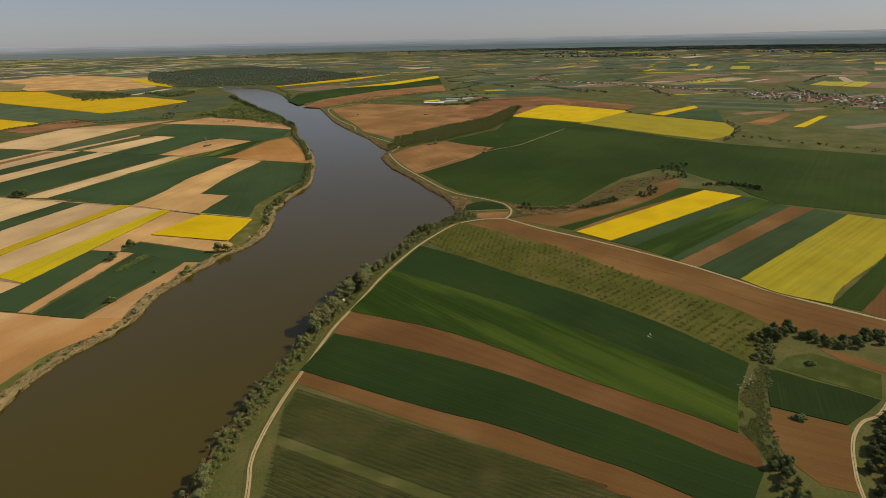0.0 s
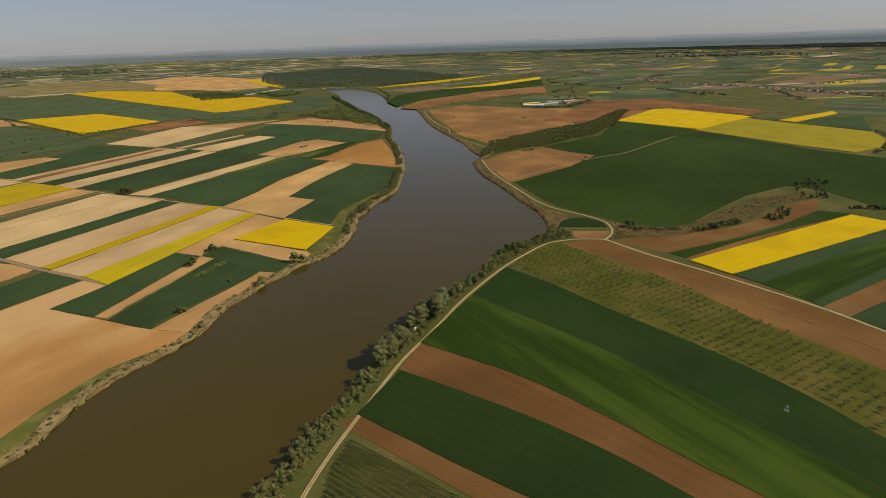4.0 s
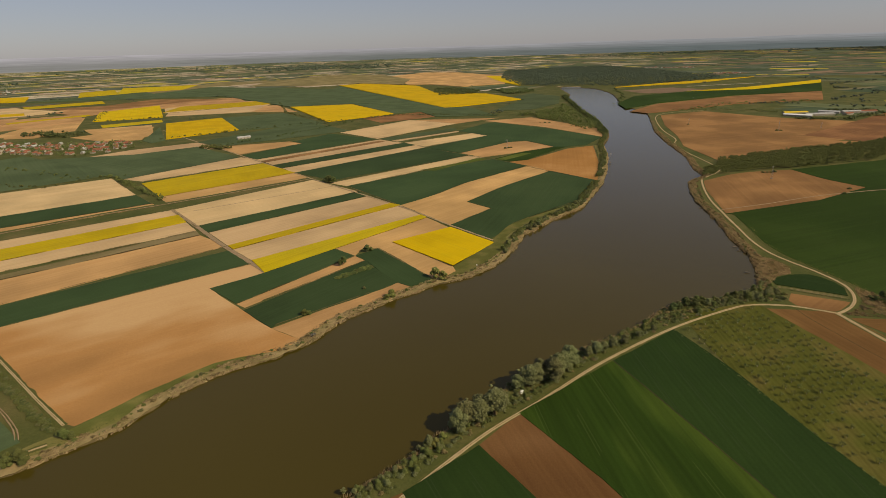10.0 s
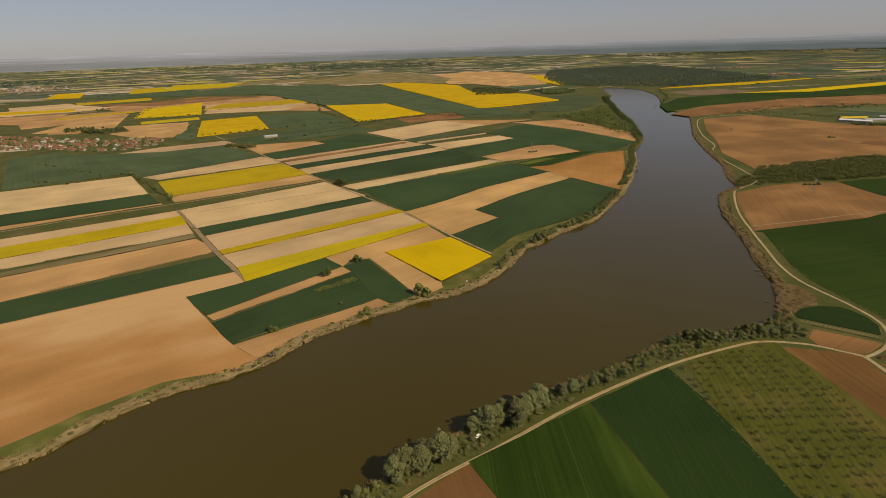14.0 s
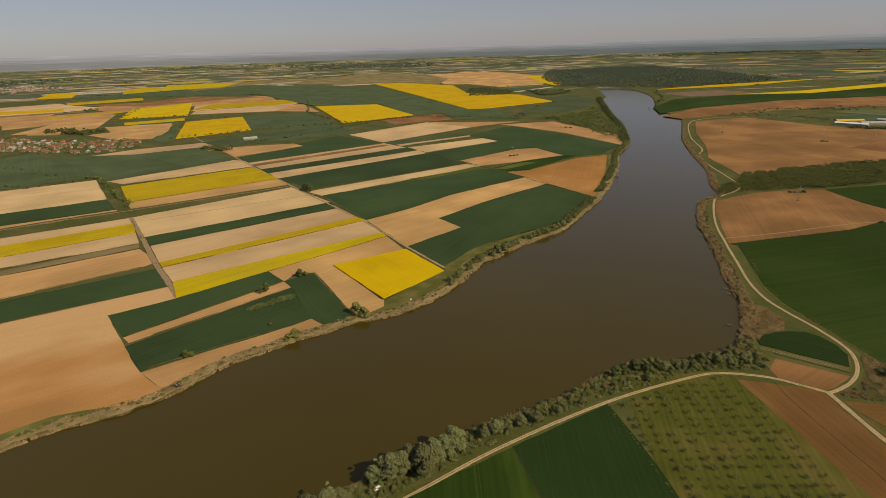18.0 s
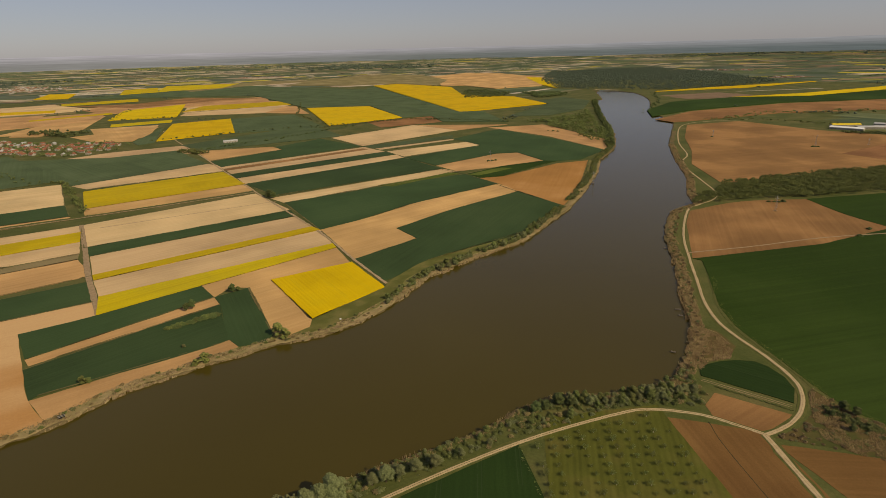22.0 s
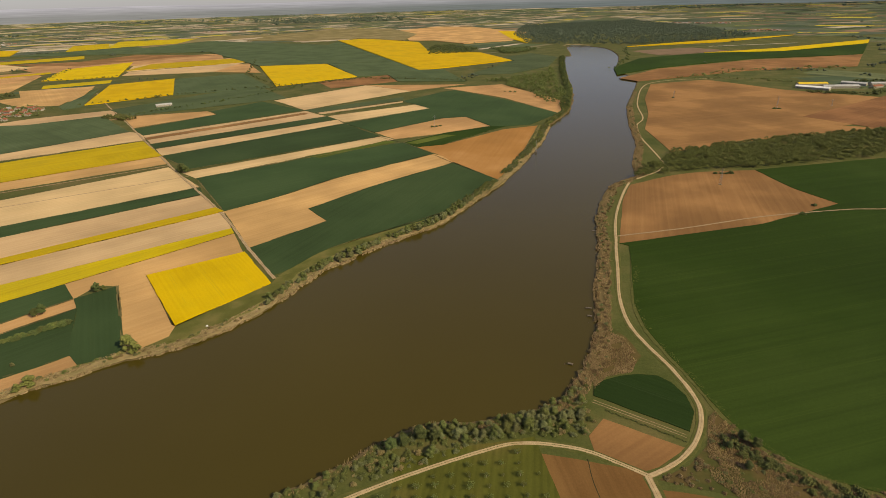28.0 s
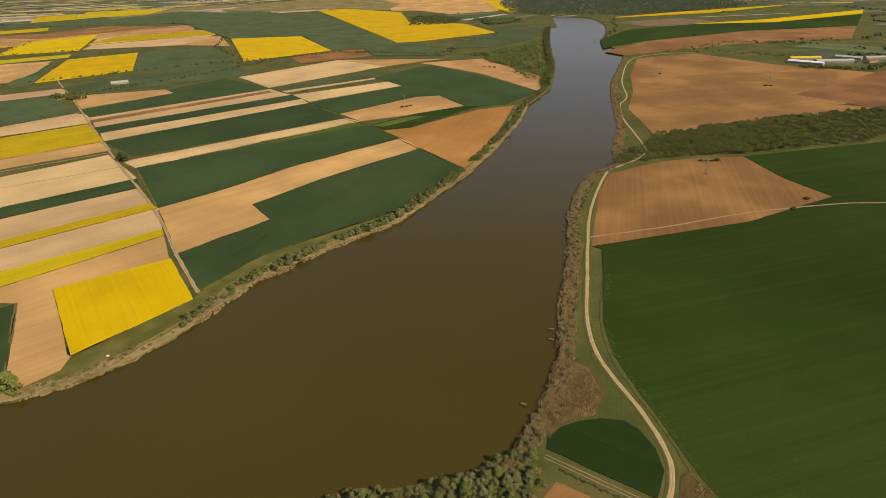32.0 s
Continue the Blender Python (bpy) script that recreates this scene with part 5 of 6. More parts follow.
for x, y, k in ((-186, 64, 0.8), (-190, 56, 0.7), (-183, 72, 0.6), (-150, 106, 0.6), (-144, 112, 0.6), (-138, 116, 0.55), (-97, 150, 0.6)):
    plant("willow", x, y, k, "bank trees")
for x, y, k in ((-94, 150, 1.0), (-90, 155, 0.8), (-200, 45, 0.8)):
    plant("golden", x, y, k, "bank trees")
BANK_LAND = [(-200, 42), (-182, 66), (-160, 86), (-134, 108), (-108, 130), (-68, 161), (-34, 185), (12, 216), (74, 250), (112, 265), (150, 275), (176, 272), (183, 282)] + [p for p in RIGHT_BANK[19:45]]
scrub([p for p in scatter(BANK_LAND, 1000) if line_gap(*p, ROAD) > 4.5], ["bush", "blossom", "bush", "bush", "blossom", "dry", "bush"], 0.3, 0.95, "on the grassy river bank")
grove([p for p in scatter(BANK_LAND, 110) if line_gap(*p, ROAD) > 6], ["alder", "sallow", "alder"], 0.35, 0.65, "small trees crowding the river bank")

# the far bank: scattered shrubs, then a thick row
for x, y, k in ((-75, 361, 1.3), (-69, 357, 1.0), (-112, 328, 0.9), (-116, 324, 0.6)):
    plant("golden", x, y, k * 1.45, "far bank trees")
for x, y in strip(LEFT_BANK[19:27], 1, 8, 2.6):
    n = noise.noise((x * 0.035, y * 0.035, 3))
    if n > -0.15:
        plant(rng.choice(["sallow", "alder", "sallow"]), x, y, rng.uniform(0.5, 0.9) + max(0, n) * 0.9, "far bank trees")
grove([q for q in strip(LEFT_BANK[20:27], 3, 12, 1.1) if noise.noise((q[0] * 0.035, q[1] * 0.035, 3)) > -0.3], ["alder", "sallow", "alder"], 0.25, 0.7, "bushy green trees lining the far shore")
grove(strip(LEFT_BANK[26:29], 1, 9, 2.6), ["sallow", "golden", "alder"], 0.7, 1.15, "grey-green trees lining the far shore")
grove(strip(LEFT_BANK[28:32], 1, 16, 3.5), ["oak", "alder", "golden"], 0.8, 1.3, "green trees lining the far shore")
scrub(strip(LEFT_BANK[4:20], 0.5, 8, 3.6), ["bush", "blossom", "bush", "dry", "dry"], 0.3, 0.9, "on the low eroded shore")

# single trees and thickets among the strip fields
for x, y, k, kind in ((-176, 306, 0.95, "alder"), (-173, 307, 0.6, "alder"), (-154, 407, 1.0, "oak"), (-157, 404, 0.8, "oak"), (-134, 437, 0.9, "oak"), (-130, 439, 0.7, "alder"), (-134, 347, 0.6, "sallow"),
                      (-197, 752, 1.1, "oak"), (-191, 748, 1.0, "oak"), (-201, 760, 0.9, "oak"), (-206, 770, 0.6, "sallow")):
    plant(kind, x, y, k * (1.2 if y > 700 else 0.95), "field trees")
for i in range(44):
    t = i / 43
    shrub(rng.choice(["bush", "dark"]), -158 + 28 * t + rng.normal() * 1.0, 372 + 22 * t + rng.normal() * 1.3, rng.uniform(0.7, 1.4) + 0.6 * (t > 0.7), "field thicket", "in a weedy patch of the wheat")

scrub(strip(HEDGE_SW, -3.0, 2.0, 0.8), ["bush", "dark", "bush", "blossom"], 0.4, 1.0, "in a hedge beside the field track")
for x, y, k in ((-297, 164, 1.0), (-293, 167, 1.2), (-290, 165, 0.9), (-299, 168, 0.9), (-281, 183, 0.9), (-277, 182, 0.7), (-284, 184, 0.6)):
    plant("alder", x, y, k, "far bank trees")
# scrub along the small valley by the bend
SLOPE = [(200, 246), (216, 253), (229, 264), (238, 282), (242, 284), (248, 272), (254, 260), (262, 249), (272, 240), (300, 233), (345, 240), (440, 255), (520, 235), (505, 216), (430, 221), (343, 206), (285, 212), (252, 216), (228, 236), (216, 240)]
field("brush", *SLOPE)
field("brush", (199, 318), (214, 321), (224, 333), (222, 352), (215, 368), (206, 350), (197, 331))
scrub(scatter(SLOPE[:10] + SLOPE[-4:], 160) + scatter(SLOPE, 260), ["dry", "dry", "bush", "dry", "dry", "blossom"], 0.25, 0.8, "on a brushy slope", 0.7)
scrub(strip([(238, 268), (247, 255), (262, 238), (280, 230)], -5, 4, 1.3), ["dark", "bush"], 0.6, 1.3, "crowding the small valley")
grove(strip([(285, 214), (347, 207)], -2, 3, 1.6) + strip([(380, 192), (430, 206)], -6, 8, 1.8) + strip([(500, 215), (545, 245), (590, 262)], -14, 16, 2.6) + strip([(485, 170), (520, 140), (512, 108)], -5, 6, 2.6),
      ["alder", "sallow", "oak"], 0.4, 0.75, "dark thorn trees in the shallow valley")
for x, y, k in ((246, 266, 0.7), (250, 262, 0.6), (240, 250, 0.5), (238, 262, 0.45)):
    plant("oak", x, y, k, "valley trees")

scrub(strip([(191, 289.5), (205, 279), (221, 267)], -0.5, 0.5, 1.0), ["dark", "bush"], 0.2, 0.35, "planted in a thin row beside the small field", 0.8)

# trees along the ditch and the small fields beyond
for x, y in strip([(122, -44), (147, -49), (155, -62), (150, -72), (160, -82), (178, -92), (200, -110)], -5, 5, 2.4):
    plant(rng.choice(["oak", "alder", "alder"]), x, y, rng.uniform(0.55, 0.95), "ditch trees")
scrub(strip([(99, -54), (118, -50), (132, -46)], -5, 5, 1.6), ["bush", "blossom", "dark"], 0.8, 1.5, "beside the ditch")
scrub(strip([(96, -58), (64, -66), (40, -78), (20, -90)], -5, 5, 0.7), ["bush", "bush", "blossom"], 0.3, 0.7, "along the overgrown ditch", 0.7)
grove(strip([(20, -94), (8, -100), (-4, -112), (-14, -122)], -6, 5, 1.3), ["oak", "alder"], 0.45, 0.75, "dark trees crowding the end of the ditch")
grove(strip([(92, -116), (60, -116), (40, -122), (20, -131), (0, -141)], 0, 12, 0.8), ["oak", "alder"], 0.35, 0.6, "dense dark thicket beside the curving road")
shrub("dark", 117, -74, 1.4, "meadow bushes", "standing alone in the meadow")
shrub("dark", 57, -88, 1.4, "meadow bushes", "on the ploughed field")
shrub("bush", 60, -89, 1.1, "meadow bushes", "on the ploughed field")

scrub(strip([(75, 242), (82, 200), (89, 135), (98, 62), (99, 4), (92, -48)], -0.8, 0.8, 2.2), ["dark", "bush"], 0.2, 0.5, "along the orchard edge", 0.7)
# bushes left standing in the upper fields
for x, y in ((430, 672), (436, 671), (441, 670), (447, 671), (713, 1037), (716, 1033), (709, 1036), (592, 1180), (566, 588), (470, 560), (446, 540), (115, 975), (122, 978), (128, 981), (-60, 1125), (-55, 1128), (280, 1330), (290, 1322), (300, 1314)):
    shrub("dark", x, y, rng.uniform(0.9, 1.6), "field bushes", "standing alone in the open field")

# ---- young orchard: short trees with whitewashed trunks ----
M_LIME = plain_mat("whitewashed_bark", (0.26, 0.24, 0.19), (0.40, 0.38, 0.32), 3.0, space="object")
YOUNG = []
for i in range(4):
    bm = bmesh.new()
    limb_mesh(bm, (0, 0, -0.1), (0.02, 0, 1.3), 0.16, 0.13)
    t = to_mesh("trunk", bm)
    t.materials.append(M_LIME)
    gen = np.random.default_rng(70 + i)
    c = gen.normal(size=(46, 3)) * np.array([0.95, 0.95, 0.55]) + (0, 0, 2.3)
    crown = array_mesh("crown", *blob_cloud(c, 0.34 * gen.uniform(0.5, 1.3, 46), 0.8, 0.3, gen), M_LEAF["bush"])
    YOUNG.append((t, crown))
ORCHARD = [(80, 252), (149, 266), (164, 140), (157, 76), (157, -13), (146, -40), (97, -48), (102, 0), (100, 65), (92, 139), (86, 196)]
away = []
step_x, step_y, lean = 7.5, 5.9, radians(-1)
for i in range(-2, 14):
    for j in range(-2, 62):
        x = 84 + i * step_x * math.cos(lean) - (j - 8) * step_y * 0.03
        y = -60 + j * step_y + i * step_x * math.sin(lean)
        x, y = x + rng.normal() * 0.25, y + rng.normal() * 0.25
        if not inside(x, y, ORCHARD) or rng.random() < 0.07 or line_gap(x, y, ROAD) < 5:
            continue
        k = rng.uniform(0.45, 0.95)
        if y < 42:  # the far end of the rows
            away.append((x, y, k))
            continue
        root = new("orchard_tree")
        root.matrix_basis = Matrix.Translation((x, y, 0.1)) @ Matrix.Rotation(rng.uniform(0, 6.28), 4, "Z") @ Matrix.Diagonal((k, k, k, 1))
        tagged(root, "young orchard tree with a whitewashed trunk and thin crown", "tree", "orchard trees")
        t, c = YOUNG[int(rng.integers(4))]
        for n, me in (("trunk", t), ("crown", c)):
            new(n, me).parent = root

vs, fs, slots, base = [], [], [], 0
for i, (x, y, k) in enumerate(away):
    for slot, me in enumerate(YOUNG[i % 4]):
        co = np.array([v.co for v in me.vertices]) * k + (x, y, 0.1)
        vs += [tuple(c) for c in co]
        for poly in me.polygons:
            fs.append(tuple(base + j for j in poly.vertices))
            slots.append(slot)
        base += len(co)
me = raw_mesh("orchard_rows", vs, fs)
me.materials.append(M_LIME)
me.materials.append(M_LEAF["bush"])
me.polygons.foreach_set("material_index", slots)
tagged(new("orchard_rows", me), "young orchard trees at the far end of the rows", "trees", kind="stuff")

# ---- vineyard rows ----
VINEYARD = [(-122, 105), (-81, 23), (-61, -28), (-50, -65), (-40, -94), (-60, -130), (-130, -130), (-205, -15), (-164, 47), (-154, 62), (-136, 90)]
e1 = Vector((0.40, -0.917)).normalized()
e2 = Vector((-e1.y, e1.x)) * -1
post_bm = bmesh.new()
limb_mesh(post_bm, (0, 0, 0), (0, 0, 1.7), 0.05, 0.045, 5)
post_me = to_mesh("post", post_bm)
post_me.materials.append(M_BARK)
for r in range(0, 46):
    if r in (12, 13):
        continue
    o = Vector((-121, 105)) + e2 * (r * 2.9 + 1.2)
    run = [s for s in np.arange(-60, 260, 0.9) if inside(*(o + e1 * s), VINEYARD) and line_gap(*(o + e1 * s), ROAD) > 5]
    if len(run) < 12:
        continue
    root = new("vine_row")
    root.matrix_basis = Matrix.Translation((o.x, o.y, 0.08)) @ Matrix.Rotation(math.atan2(e1.y, e1.x), 4, "Z")
    tagged(root, "leafy vine row trained on posts", "vines", "vineyard rows")
    s = np.repeat(np.array(run), 8)
    s = s[rng.random(len(s)) > 0.06]
    c = np.stack([s + 0.4 * rng.normal(size=len(s)), 0.10 * rng.normal(size=len(s)), rng.uniform(0.35, 1.7, len(s))], -1)
    leaves = new("foliage", array_mesh("foliage", *blob_cloud(c, rng.uniform(0.18, 0.30, len(s)), 0.9, 0.25), M_LEAF["vine"]))
    leaves.parent = root
    for s in (run[0], run[len(run) // 2], run[-1]):
        p = new("post", post_me)
        p.parent, p.location = root, (s, 0, 0)

# ---- reeds and dry grass along the water ----
def reeds(name, line, lo, hi, per_metre, high, label, d0=0, d1=None, mat=None, wet=-1, patchy=0.0):
    """Thin upright blades in tufts; patchy: how far they leave whole stretches free."""
    n = int((length(line) if d1 is None else d1 - d0) * per_metre)
    v, f = [], []
    for i in range(n):
        d = d0 + rng.random() * ((d1 or length(line)) - d0)
        p, e = along(line, d)
        o = rng.uniform(lo, hi) + 1.6 * noise.noise((p.x * 0.06, p.y * 0.06, 4)) + 1.2 * noise.noise((p.x * 0.21, p.y * 0.21, 6))
        if noise.noise((p.x * 0.05, p.y * 0.05, o * 0.2)) < -0.22 + patchy or noise.noise((p.x * 0.45, p.y * 0.45, o * 0.5)) < -0.12:
            continue
        x, y = p.x - e.y * o, p.y + e.x * o
        h = high * rng.uniform(0.4, 1.1)
        a, w = rng.uniform(0, 6.28), rng.uniform(0.10, 0.24)
        tx, ty = x + rng.normal() * 0.35, y + rng.normal() * 0.35
        z = -1.4 if o * wet > 0 else -0.05
        b = len(v)
        v += [(x + w * math.cos(a), y + w * math.sin(a), z), (x + w * math.cos(a + 2.1), y + w * math.sin(a + 2.1), z), (x + w * math.cos(a + 4.2), y + w * math.sin(a + 4.2), z), (tx, ty, max(h + z * 0.3, 0.2))]
        f += [(b, b + 1, b + 3), (b + 1, b + 2, b + 3), (b + 2, b, b + 3)]
    tagged(new(name, array_mesh(name, v, f, mat or M_REED)), label, "reeds", kind="stuff")


near_left = [tuple(p) for p in LEFT_BANK[4:28]]
near_right = [tuple(p) for p in reversed(RIGHT_BANK[7:23])]
south_right = [tuple(p) for p in reversed(RIGHT_BANK[21:46])]
reeds("reeds", near_left, -2.2, 0.8, 38, 1.0, "pale dead tufts fringing the water of the far shore", mat=M_TUFT)
reeds("reeds", near_left, -1.0, 8.0, 80, 1.1, "dry straw-coloured reeds and grass on the far shore", mat=M_TUFT, patchy=0.22)
reeds("grass_tufts", near_left, 3.0, 9.0, 9, 0.8, "green grass tufts along the far shore", mat=M_VERGE)
reeds("reeds", near_right, -9.0, 1.5, 60, 1.4, "reddish dry reeds crowding the shore below the road", wet=1)
reeds("reeds", south_right, -3.0, 1.5, 10, 1.6, "dry reeds under the bank trees", wet=1)
reeds("grass_tufts", EDGE_EAST, -0.5, 3.0, 14, 0.7, "yellow-green grass tufts along the field margin", mat=M_MARGIN, patchy=0.1, wet=0)
scrub(strip(near_right, -9, -0.5, 2.2), ["dry", "dry", "blossom", "dry", "bush"], 0.3, 0.85, "among the reeds")




def stalks(name, spots, high, label, mat):
    """Dead stalks standing thick over a patch of ground."""
    v, f = [], []
    for x, y in spots:
        if noise.noise((x * 0.12, y * 0.12, 2.0)) < -0.25:
            continue
        h, a, w = high * rng.uniform(0.4, 1.1), rng.uniform(0, 6.28), rng.uniform(0.07, 0.18)
        b = len(v)
        v += [(x + w * math.cos(a + k), y + w * math.sin(a + k), 0.03) for k in (0, 2.1, 4.2)] + [(x + rng.normal() * 0.3, y + rng.normal() * 0.3, h)]
        f += [(b, b + 1, b + 3), (b + 1, b + 2, b + 3), (b + 2, b, b + 3)]
    tagged(new(name, array_mesh(name, v, f, mat)), label, "reeds", kind="stuff")


LOOP_BRUSH = [(229, 264), (238, 282), (243, 286), (247, 268), (254, 255), (262, 246), (272, 238), (290, 230), (285, 214), (252, 216), (228, 236), (222, 246)]
DITCH = [(95, -56), (72, -58), (56, -60), (28, -72), (18, -86), (8, -97), (16, -100), (29, -87), (55, -73), (78, -64), (94, -62)]
stalks("ditch_weeds", scatter(DITCH, 7000), 0.9, "tall green weeds filling the old ditch", M_WEED)
rubble_bm = bmesh.new()
for k in range(26):
    t = rng.random()
    m = Matrix.Translation((63 + 22 * t + 1.5 * rng.normal(), -58 + 2 * t + 1.6 * rng.normal(), 0.35)) @ Matrix.Rotation(rng.uniform(0, 6), 4, "Z") @ Matrix.Diagonal((rng.uniform(0.3, 0.9), rng.uniform(0.2, 0.5), 0.35, 1))
    bmesh.ops.create_icosphere(rubble_bm, subdivisions=1, radius=0.8, matrix=m)
tagged(new("rubble", to_mesh("rubble", rubble_bm)), "pale stones and litter dumped at the ditch head", "rubble", kind="stuff").data.materials.append(M_WALLS)
stalks("dead_stalks", scatter(LOOP_BRUSH, 15000), 1.2, "reddish dead stalks on a brushy slope", M_REED)
stalks("dead_stalks", scatter([(190, 306), (199, 316), (214, 319), (222, 333), (220, 352), (212, 362), (203, 345), (193, 325)], 9000), 1.1, "reddish dead stalks beside the small field", M_REED)

# ---- buildings and small things ----
def box_bm(x0, y0, z0, x1, y1, z1, bevel=0.0):
    bm = bmesh.new()
    bmesh.ops.create_cube(bm, size=1.0)
    for v in bm.verts:
        v.co = Vector(((x0 + x1) / 2 + v.co.x * (x1 - x0), (y0 + y1) / 2 + v.co.y * (y1 - y0), (z0 + z1) / 2 + v.co.z * (z1 - z0)))
    if bevel:
        bmesh.ops.bevel(bm, geom=bm.edges, offset=bevel, segments=2, affect="EDGES")
    return bm


def gable_mesh(w, d, h0, rise, over=0.4, thick=0.22):
    """A pitched roof with overhang and thickness, ridge along x."""
    bm = bmesh.new()
    x, y = w / 2 + over, d / 2 + over
    drop = rise * over / (d / 2)
    ring = []
    for sx in (-x, x):
        ring.append([bm.verts.new((sx, -y, h0 - drop)), bm.verts.new((sx, 0, h0 + rise)), bm.verts.new((sx, y, h0 - drop)),
                     bm.verts.new((sx, y, h0 - drop + thick)), bm.verts.new((sx, 0, h0 + rise + thick)), bm.verts.new((sx, -y, h0 - drop + thick))])
    a, b = ring
    for i in range(6):
        j = (i + 1) % 6
        bm.faces.new((a[i], a[j], b[j], b[i]))
    for r in ring:
        bm.faces.new((r[0], r[1], r[4], r[5]))
        bm.faces.new((r[1], r[2], r[3], r[4]))
    bmesh.ops.recalc_face_normals(bm, faces=bm.faces)
    return bm


def wall_mesh(w, d, h, rise):
    """Walls with gable ends, as one shell."""
    bm = bmesh.new()
    x, y = w / 2, d / 2
    lo = [bm.verts.new(p) for p in ((-x, -y, -0.3), (x, -y, -0.3), (x, y, -0.3), (-x, y, -0.3))]
    hi = [bm.verts.new(p) for p in ((-x, -y, h), (x, -y, h), (x, y, h), (-x, y, h))]
    g0, g1 = bm.verts.new((-x, 0, h + rise)), bm.verts.new((x, 0, h + rise))
    bm.faces.new((lo[0], lo[1], hi[1], hi[0]))
    bm.faces.new((lo[2], lo[3], hi[3], hi[2]))
    bm.faces.new((lo[1], lo[2], hi[2], g1, hi[1]))
    bm.faces.new((lo[3], lo[0], hi[0], g0, hi[3]))
    return bm


def house_kind(w, d, h, rise, roof, wall, chimney=True):
    parts = [("wall", to_mesh("wall", wall_mesh(w, d, h, rise)), wall), ("roof", to_mesh("roof", gable_mesh(w, d, h, rise)), roof)]
    if chimney:
        parts.append(("chimney", to_mesh("chimney", box_bm(w * 0.2, 0.3, h, w * 0.2 + 0.8, 1.1, h + rise + 1.0)), wall))
    n = max(2, int(w / 3.2))
    for i in range(n):
        x = -w / 2 + w * (i + 0.5) / n
        for s in (-1, 1):
            parts.append(("window", to_mesh("window", box_bm(x - 0.55, s * d / 2 - 0.05, 0.9, x + 0.55, s * d / 2 + 0.05, min(h - 0.3, 2.3))), M_GLASS))
    parts.append(("door", to_mesh("door", box_bm(-w / 2 - 0.06, -0.5, 0, -w / 2 + 0.04, 0.5, 2.05)), M_BARK))
    for _, me, mat in parts:
        me.materials.append(mat)
    return [(n, me) for n, me, _ in parts]


def put_house(kind, x, y, turn, label, group, name="house", lift=0.0):
    p = spread(x, y, lift)
    root = new(name)
    root.matrix_basis = Matrix.Translation(p) @ Matrix.Rotation(turn, 4, "Z")
    tagged(root, label, "house", group)
    for n, me in kind:
        new(n, me).parent = root
    return root


M_YELLOWROOF = plain_mat("yellow_sheet_roof", (0.62, 0.43, 0.03), (0.74, 0.54, 0.05), 0.3, 0.6, 0.1)
RED = [house_kind(w, d, 2.9, 2.3, M_TILE, M_WALLS) for w, d in ((10, 7), (13, 7.5), (9, 8))]
PALE_H = [house_kind(w, d, 2.9, 2.2, M_GREYROOF, M_WALLS) for w, d in ((11, 7), (8, 6.5))]
gen = np.random.default_rng(21)
lane = [(-1480, 1440), (-1224, 1350), (-1034, 1285), (-900, 1250), (-780, 1220), (-670, 1215)]
homes = []
for d in np.arange(0, length(lane), 11):
    p, e = along(lane, d)
    for s in (-1, 1):
        for row in (0, 1, 2):
            if gen.random() < (0.28 if row == 0 else 0.5):
                continue
            o = s * (14 + 26 * row + 6 * gen.normal())
            homes.append((p.x - e.y * o + 3 * gen.normal(), p.y + e.x * o + 3 * gen.normal(), math.atan2(e.y, e.x) + gen.choice([0, math.pi / 2]) + 0.08 * gen.normal()))
for x, y, a in homes[-230:]:
    kind = RED[int(gen.integers(3))] if gen.random() < 0.8 else PALE_H[int(gen.integers(2))]
    put_house(kind, x, y, a, "small village house with plaster walls and a pitched tiled roof", "village houses")
wood("village_trees", [(x + 14 * gen.normal(), y + 14 * gen.normal()) for x, y, _ in homes for _ in range(3)], 6, 4, 5, M_LEAF["bush"], "garden trees among the village houses")
wood("village_trees", scatter([(-1080, 1480), (-900, 1420), (-880, 1480), (-1040, 1560)], 60), 10, 7, 6, M_LEAF["oak"], "tall trees behind the village")


